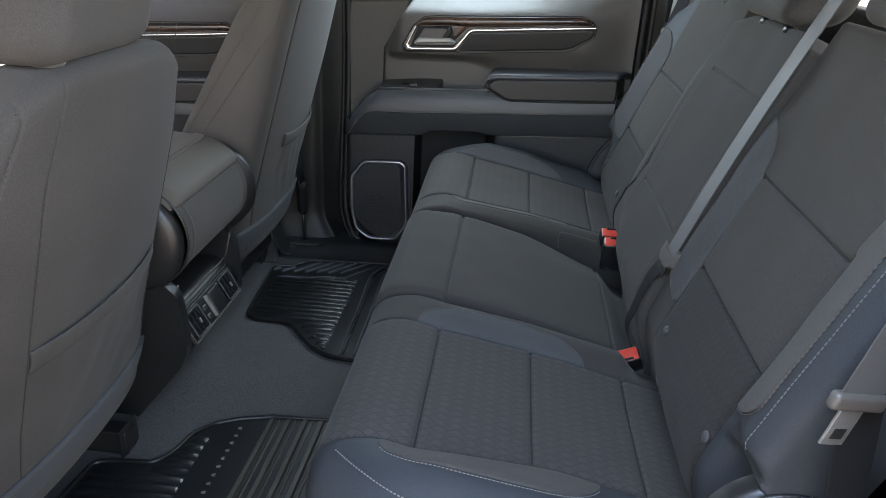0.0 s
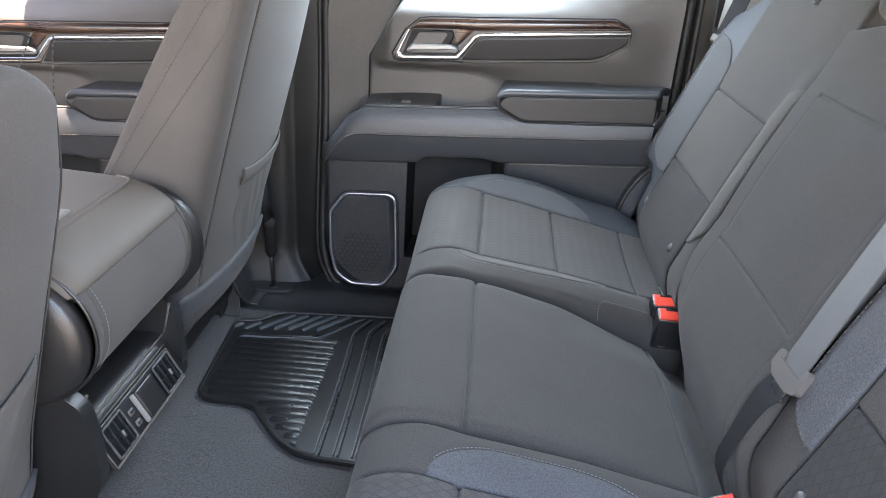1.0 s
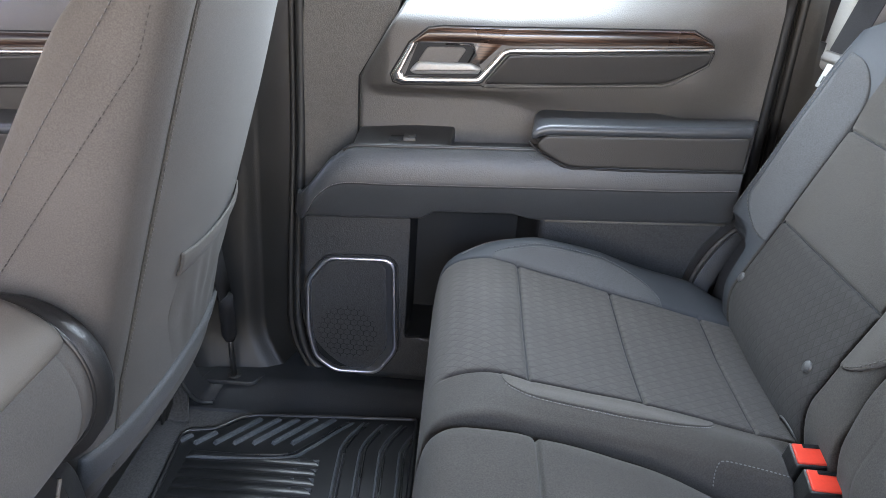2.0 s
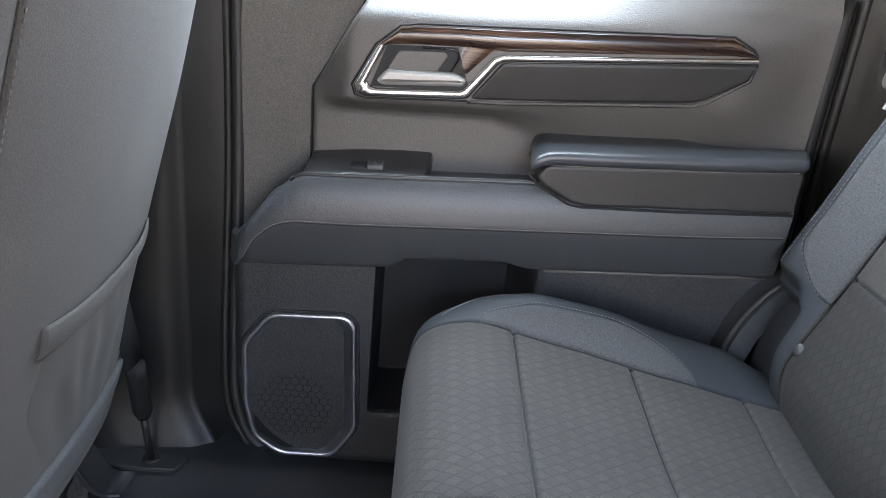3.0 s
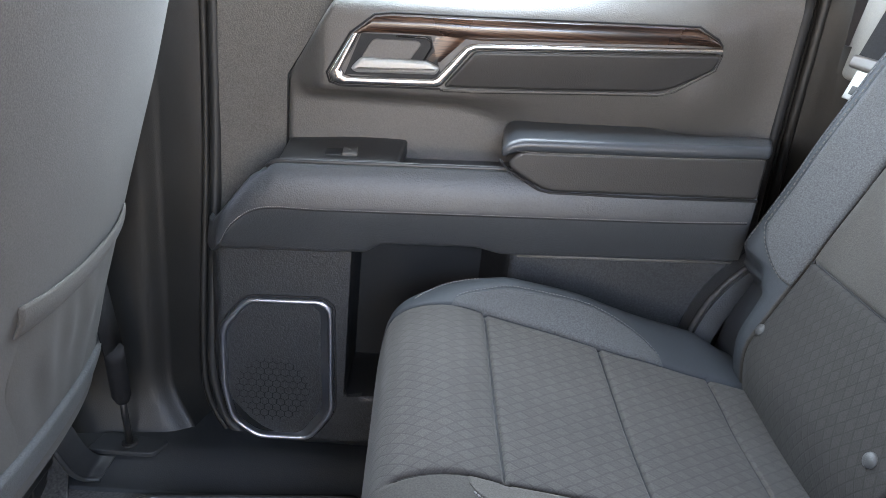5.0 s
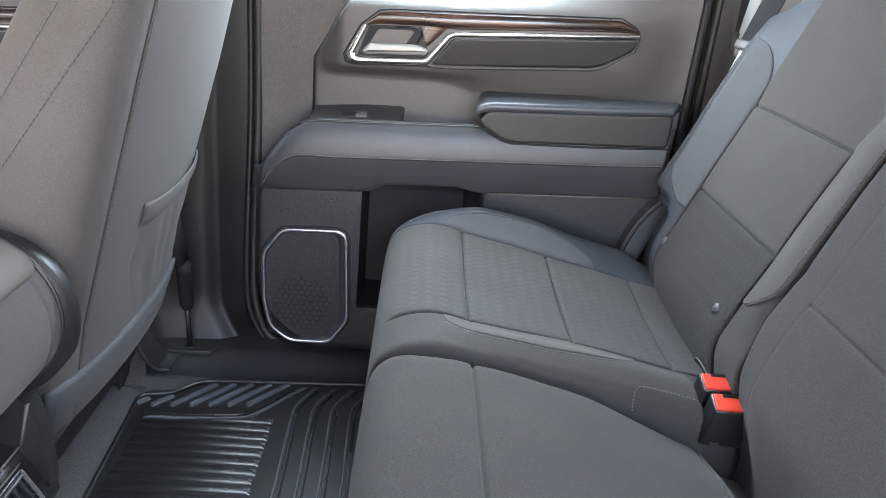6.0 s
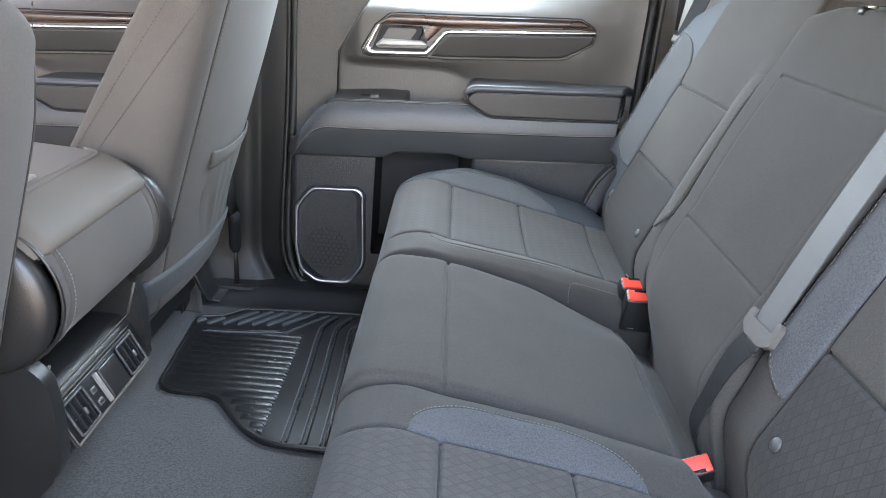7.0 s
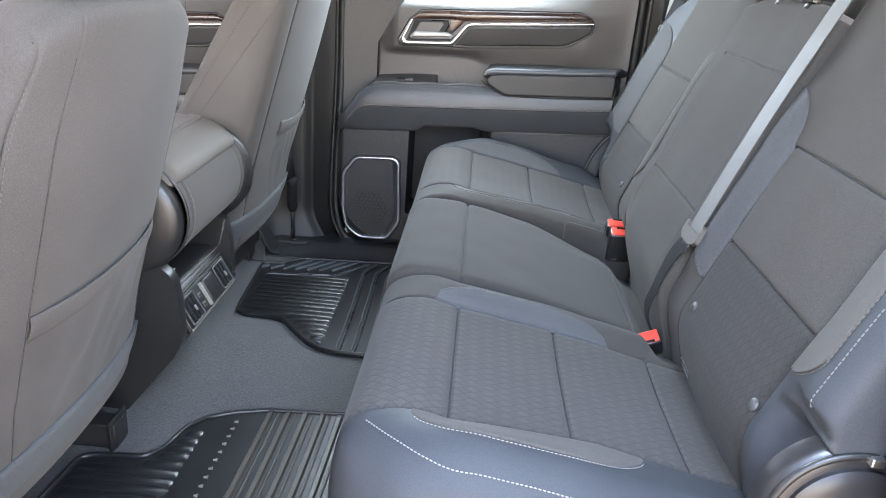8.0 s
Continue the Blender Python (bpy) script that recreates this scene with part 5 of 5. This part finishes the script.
    for y, s, r, thick in ((-0.158, -1, 0.098, 0.024), (0.152, 1, 0.104, 0.042)):
        cap = part("end_cap", disc((c[0] + 0.004 * s, y, c[1] - 0.007 - 0.003 * s), (0, s, 0), r, thick, 44, 0.012), BLACK, t, "rounded black plastic end cap")
        part("lip", tube([(c[0] + math.cos(a) * 0.099, y, c[1] + math.sin(a) * 0.1005) for a in [2 * math.pi * k / 48 for k in range(48)]], 0.0028, 8, closed=True), BLACK, cap)
    # padded armrest lid: flat top to a piped edge, then a plump front that tucks under onto the barrel
    prof = [(-0.92, 0.534), (-0.80, 0.530), (-0.66, 0.524), (-0.56, 0.5195), (-0.512, 0.5155), (-0.494, 0.5115), (-0.476, 0.504), (-0.461, 0.494), (-0.4505, 0.484), (-0.4455, 0.473), (-0.4475, 0.463), (-0.462, 0.453), (-0.50, 0.448), (-0.92, 0.452)]
    curve = [prof[0]] + [(p.x, p.y) for p in smooth_path([Vector(p) for p in prof[1:]], 4)]
    bm, rings = bmesh.new(), []
    for y in lines(-0.168, 0.160, 0.012, (), 0.03):
        e = max(0.0, max(-0.138 - y, y - 0.130) / 0.03)
        k = 0.026 * (1 - math.sqrt(max(0.0, 1 - min(1.0, e) ** 2)))
        rings.append([bm.verts.new((x - k * step(-0.60, -0.48, x), y, z - (k * 0.8 if z > 0.47 else -k * 0.2) + 0.003 * math.cos(y * 9) * step(0.50, 0.515, z))) for x, z in curve])
    for p, q in zip(rings, rings[1:]):
        for k in range(len(curve)):
            bm.faces.new([p[k - 1], p[k], q[k], q[k - 1]])
    bm.faces.new(rings[0])
    bm.faces.new(rings[-1])
    lid = part("armrest", bm, PAD_VINYL, t, "padded grey vinyl armrest lid", sharp=50)
    run = rounded([Vector((-0.86, -0.150, 0.533)), Vector((-0.507, -0.150, 0.5165)), Vector((-0.507, 0.140, 0.5165)), Vector((-0.86, 0.140, 0.533))], 0.03, 6)
    part("piping", tube(run[7:21], 0.0030, 10), PAD_VINYL, lid)
    stitches("stitching", [q + Vector((-0.006, 0, 0.0032)) for q in run[7:21]], lid, TAN_THREAD, 0.0036, 0.0020, 0.0006)
    part("pale_plate", rbox(-0.575, -0.522, -0.075, -0.018, 0.512, 0.5235, 0.004), LIGHT_TRIM, lid, "small pale grey plate in the lid")
    return t


console()


# ---- floor mats
def mat_outline(sign):
    near = [(-0.10, 0.112), (-0.14, 0.112), (-0.225, 0.116), (-0.262, 0.125), (-0.300, 0.152), (-0.345, 0.205), (-0.375, 0.243), (-0.41, 0.256), (-0.475, 0.257), (-0.505, 0.275)]
    far = [(-0.523, 0.564), (-0.512, 0.577), (-0.465, 0.588), (-0.434, 0.621), (-0.41, 0.635), (-0.10, 0.660)]
    if sign < 0:
        near = [(-0.08, 0.105), (-0.30, 0.122), (-0.36, 0.138), (-0.41, 0.163), (-0.438, 0.20), (-0.452, 0.26), (-0.478, 0.292), (-0.56, 0.300), (-0.586, 0.312)]
        far = [(-0.600, 0.566), (-0.585, 0.582), (-0.478, 0.594), (-0.448, 0.622), (-0.425, 0.634), (-0.10, 0.652)]
    return [(x, sign * y) for x, y in near + far]


def ridge(pts, wide, high, crown=0.62):
    """A rib along the points: flat-topped with sloping flanks, or rounded where crown is 0."""
    bm = bmesh.new()
    pts = [Vector(p) for p in pts]
    rings, n = [], len(pts)
    for i, p in enumerate(pts):
        d = (pts[min(n - 1, i + 1)] - pts[max(0, i - 1)]).normalized()
        side = Vector((-d.y, d.x, 0)).normalized()
        drop = high if i in (0, n - 1) else 0.0
        shape = ((-0.5, 0), (-0.5 * crown - 0.05, high * 0.85), (-0.5 * crown, high), (0.5 * crown, high), (0.5 * crown + 0.05, high * 0.85), (0.5, 0))
        if not crown:
            shape = [(-0.5 * math.cos(math.pi * j / 9), high * math.sin(math.pi * j / 9)) for j in range(10)]
        rings.append([bm.verts.new(p + side * wide * k + Vector((0, 0, max(0.0, h - drop)))) for k, h in shape])
    for a, b in zip(rings, rings[1:]):
        for k in range(len(a)):
            bm.faces.new([a[k - 1], a[k], b[k], b[k - 1]])
    bm.faces.new(rings[0])
    bm.faces.new(rings[-1])
    return bm


def floor_mat(sign, label):
    t = thing("floor_mat", label, "floor mat", "rear floor mats")
    outline = mat_outline(sign)
    out = [(p.x, p.y) for p in rounded([Vector(p) for p in outline], 0.012, 3)]
    part("sheet", prism(out, 0.001, 0.008, lambda a, b, d: Vector((a, b, d)), 0.002), RUBBER, t, sharp=40)
    # raised rim
    pts = [Vector((x, y, 0.009)) for x, y in out]
    c = sum(pts, Vector()) / len(pts)
    part("rim", tube([p + (c - p).normalized() * 0.004 for p in pts], 0.0050, 10, closed=True), RUBBER, t)
    shift = 0.0 if sign > 0 else -0.090         # the driver's mat has its ribbed field further forward
    left = -0.494 if sign > 0 else -0.575
    inner = [(px, abs(py)) for px, py in outline][:10 if sign > 0 else 9]

    def near_edge(x):
        """The mat's inner edge at x, towards the middle of the cab."""
        for (xa, ya), (xb, yb) in zip(inner, inner[1:]):
            if xb <= x <= xa:
                return ya + (yb - ya) * (xa - x) / max(1e-6, xa - xb)
        return inner[-1][1]
    # cross ribs over the field, each ending in a pale wedge
    end = -0.262 if sign > 0 else -0.311 + shift
    y, k = 0.150, 0
    while y < 0.525:
        x0 = left
        while x0 < end and near_edge(x0) > y - 0.020:
            x0 += 0.008
        if x0 < end - 0.02:
            run = [(x0, sign * y, 0.0075), (x0 + 0.006, sign * y, 0.0075), (end - 0.006, sign * (y + 0.001 * math.sin(k * 1.7)), 0.0075), (end, sign * y, 0.0075)]
            part("rib", ridge(run, 0.0190, 0.0036, 0), RUBBER, t, sharp=60)
        for x in ((-0.298, -0.264) if sign > 0 else (-0.260 + shift,)):
            if near_edge(x - 0.01) < y - 0.012:
                big = 1.0 if x > -0.29 else 0.6
                w = prism([(x, sign * y - 0.0042 * big), (x, sign * y + 0.0042 * big), (x - 0.011 * big, sign * (y + 0.0034 * big))], 0.006, 0.0122, lambda a, b, d: Vector((a, b, d)), 0.0)
                # the pale colour paints the glint on each wedge
                part("wedge", w, GLINT_RUBBER if sign < 0 else PALE_RUBBER, t, smooth=False)
        y += 0.0228
        k += 1
    # long channel ribs beside the seat, turning outwards near the sill
    first, pitch, count = (-0.226, 0.0355, 5) if sign > 0 else (-0.304, 0.0332, 7)
    for k in range(count):
        x = first + pitch * k
        far_y = 0.575 if sign > 0 else 0.545 - 0.006 * k
        y0 = max(0.135, near_edge(x) + 0.018)
        path = [(x + 0.006, sign * y0, 0.0075), (x + 0.006, sign * (y0 + 0.01), 0.0075), (x + 0.003, sign * 0.35, 0.0075), (x - 0.003, sign * (far_y - 0.05), 0.0075), (x + 0.001, sign * far_y, 0.0075), (x + 0.030, sign * (far_y + 0.062), 0.0075)]
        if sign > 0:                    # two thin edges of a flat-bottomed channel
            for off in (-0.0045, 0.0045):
                # the front edge of each channel takes the paler rubber
                part("channel_rib", ridge([q + Vector((off, 0, 0)) for q in smooth_path(path, 6)], 0.0052, 0.0050, 0.4), RUBBER_GLOSS if off > 0 else PALE_RUBBER, t, sharp=25)
        else:
            part("channel_rib", ridge(smooth_path(path, 6), 0.0135, 0.0070, 0.55), BROWN_RUBBER, t, sharp=25)
            part("channel_rib", ridge([q + Vector((0.0145, 0, 0)) for q in smooth_path(path, 6)], 0.0050, 0.0035, 0), BROWN_RUBBER, t, sharp=60)
    # slanted bars along the sill, and the double moulded line under them
    for k in range(7):
        x, y0 = -0.524 + 0.0337 * k, 0.534 + 0.004 * k
        reach = (0.35, 0.45, 1.0)[min(k, 2)]
        part("bar", ridge([(x, sign * y0, 0.0075), (x + 0.002, sign * (y0 + 0.003), 0.0075), (x + 0.063 * reach, sign * (y0 + 0.077 * reach), 0.0075), (x + 0.066 * reach, sign * (y0 + 0.081 * reach), 0.0075)], 0.0092, 0.0055, 0.72), PALE_RUBBER, t, sharp=25)
    for off in (0.0, 0.0085):
        part("bar", ridge(smooth_path([(-0.495, sign * (0.514 - off), 0.0075), (-0.40, sign * (0.519 - off), 0.0075), (-0.322 + off * 0.5, sign * (0.531 - off), 0.0075), (-0.296 + off, sign * (0.553 - off * 0.4), 0.0075), (-0.262 + off, sign * 0.594, 0.0075), (-0.228 + off, sign * 0.634, 0.0075)], 6), 0.0055, 0.0045, 0.5), PALE_RUBBER if off else RUBBER_GLOSS, t, sharp=25)


floor_mat(1, "black ribbed rubber floor mat on the passenger side")
floor_mat(-1, "black ribbed rubber floor mat on the driver's side")


# ---- belts
def centre_belt():
    t = thing("seat_belt", "light grey seat belt across the rear backrest with its tongue", "seat belt", "seat belts")
    lo, hi = Vector((0.408, -0.198, 0.476)), Vector((0.577, -0.177, 0.887))
    d = (hi - lo).normalized()
    side = OUT.cross(d).normalized() * 0.0235
    part("webbing", ribbon([lo.lerp(hi, i / 12) + OUT * 0.005 * math.sin(math.pi * i / 12) for i in range(13)], lambda u: side, 0.0018), WEBBING, t, "light grey woven webbing", sharp=30)
    m = Matrix((side.normalized(), d, side.normalized().cross(d))).transposed().to_4x4()
    m.translation = lo

    def at(p):
        return m @ p
    # a moulded yoke: crossbar and two cheeks, the webbing looped through it
    yoke = [(-0.036, -0.010), (-0.036, 0.016), (-0.030, 0.020), (-0.0255, 0.018), (-0.0255, 0.004), (0.0255, 0.004), (0.0255, 0.012), (0.030, 0.014), (0.036, 0.010), (0.036, -0.008), (0.020, -0.018), (-0.020, -0.018)]
    tg = part("tongue", prism([(p.x, p.y) for p in rounded(yoke, 0.004, 3)], -0.005, 0.006, lambda a, b, d: at(Vector((a, b, d))), 0.003), BELT_PLASTIC, t, "beige plastic belt tongue", sharp=50)
    part("sleeve", rbox(-0.020, 0.012, -0.032, -0.012, -0.004, 0.003, 0.002, 2, at), BLACK, tg)
    blade = [(-0.004, -0.030), (0.014, -0.030), (0.014, -0.056), (0.010, -0.060), (0.000, -0.060), (-0.004, -0.056)]
    hole = [(0.0005, -0.044), (0.0095, -0.044), (0.0095, -0.053), (0.0085, -0.054), (0.0015, -0.054), (0.0005, -0.053)]
    bm = bmesh.new()
    for deep in (-0.001, 0.001):
        rows = [[bm.verts.new(at(Vector((a, b, deep)))) for a, b in loop] for loop in (blade, hole)]
        for k in range(6):
            bm.faces.new([rows[0][k - 1], rows[0][k], rows[1][k], rows[1][k - 1]])
    part("blade", bm, BLADE, tg, "bright steel tongue blade", smooth=False)
    pts = smooth_path([lo - d * 0.012, lo + Vector((-0.024, 0.004, -0.045)), lo + Vector((-0.040, 0.008, -0.105)), lo + Vector((-0.046, 0.008, -0.15)), lo + Vector((-0.02, 0.008, -0.21))], 6)
    part("lower_webbing", ribbon(pts, lambda u: side * (1 - 0.35 * step(0.0, 0.5, u)), 0.0018), BELT_DARK, t, "dark webbing tail", sharp=30)


centre_belt()


def side_belt(sign, label):
    t = thing("seat_belt", label, "seat belt", "seat belts")
    lo, hi = Vector((0.447, -0.760, 0.598)), Vector((0.56, -0.775, 1.10))
    if sign > 0:
        lo, hi = Vector((0.530, 0.737, 0.725)), Vector((0.650, 0.757, 1.10))
    d = (hi - lo).normalized()
    side = Vector((1, sign * -0.35, 0) if sign < 0 else (0.45, -1, 0))
    side = (side - d * side.dot(d)).normalized() * 0.0235
    part("webbing", ribbon([lo.lerp(hi, i / 10) for i in range(11)], lambda u: side, 0.0018), WEBBING if sign < 0 else BELT_DARK, t, "woven belt webbing", sharp=30)
    part("lower_webbing", ribbon([lo + Vector((0.012, -0.014 * sign, -0.005)), lo + Vector((0.024, -0.014 * sign, -0.12)), Vector((0.51, lo.y - 0.014 * sign, 0.2))], lambda u: side, 0.0018), BELT_DARK, t, sharp=30)
    m = Matrix((side.normalized(), d, side.normalized().cross(d))).transposed().to_4x4()
    m.translation = lo

    def at(p):
        return m @ p
    tg = part("tongue", rbox(-0.030, 0.030, -0.015, 0.003, -0.006, 0.006, 0.005, 3, at), BELT_PLASTIC, t, "grey plastic belt tongue")
    part("blade", rbox(-0.013, 0.013, -0.055, -0.016, -0.0015, 0.0015, 0.001, 2, at), BLADE, tg, "bright steel tongue blade")
    part("blade_slot", rbox(-0.007, 0.007, -0.048, -0.036, -0.002, 0.002, 0.0008, 2, at), SEAL, tg)


side_belt(-1, "light grey seat belt hanging beside the rear bench")
side_belt(1, "dark seat belt hanging beside the rear passenger seat")


def anchor_rod():
    """The passenger belt's lower anchor between seat and pillar."""
    t = thing("belt_anchor", "black belt anchor rod standing on the sill trim", "belt anchor")
    a, b = Vector((-0.462, 0.664, 0.24)), Vector((-0.474, 0.722, 0.028))
    part("rod", tube([a.lerp(b, 0.45), b], 0.0055, 10), BLACK, t)
    part("sleeve", tube([a, a.lerp(b, 0.08), a.lerp(b, 0.44), a.lerp(b, 0.5)], lambda u: 0.014 if u < 0.9 else 0.010, 16), BELT_DARK, t)
    part("webbing", ribbon([a + Vector((-0.01, -0.01, 0.1)), a], lambda u: Vector((0.004, 0.02, 0)), 0.002), BELT_DARK, t)
    part("grommet", disc((b.x, b.y, 0.030), (0, 0, 1), 0.013, 0.004, 20), SEAL, t)


anchor_rod()


def side_bolster(sign):
    """Moulded trim between the rear seat and the body side."""
    t = thing("side_trim", "dark moulded plastic trim beside the rear seat", "trim", kind="structure")

    def solid(p):
        ang = math.radians(100) * p.x
        r = 0.168 - 0.03 * (1 - p.z)
        return Vector((0.50 + 0.015 * (1 + sign) - r * math.sin(ang), sign * p.y, 0.28 + r * 1.15 * math.cos(ang)))
    part("filler", rbox(0.36, 0.50, *sorted((sign * 0.712, sign * 0.765)), 0.0, 0.30, 0.02), PILLAR, t)
    if sign < 0:                        # round hinge cover in two steps, with a clip on its rim
        c = Vector((0.452, -0.676, 0.358))
        cover = part("hinge_cover", disc(c, (0, -1, 0), 0.086, 0.030, 56, 0.004), TRIM_BLACK, t, "round stepped plastic hinge cover", sharp=50)
        part("inner_disc", disc(c + Vector((0, -0.030, 0)), (0, -1, 0), 0.066, 0.010, 48, 0.008), TRIM_BLACK, cover, sharp=50)
        part("rim", tube([c + Vector((0.079 * math.cos(a), -0.030, 0.079 * math.sin(a))) for a in [2 * math.pi * k / 56 for k in range(56)]], 0.0040, 8, closed=True), BLACK, cover)
        part("clip", rbox(0.452, 0.466, -0.715, -0.700, 0.430, 0.440, 0.002, 2), STEEL, cover)
        return
    part("moulding", softbox(lines(0, 1, 0.06), lines(0.690, 0.772, 0.008, (), 0.01), lines(0.0, 1.0, 0.2), 0, solid), DOOR_ROLL, t, sharp=50)
    part("rolled_edge", tube([solid(Vector((u / 24, 0.700, 1.0))) + Vector((-0.002, 0, 0.002)) for u in range(25)], 0.005, 10), SEAL, t)


side_bolster(1)
side_bolster(-1)
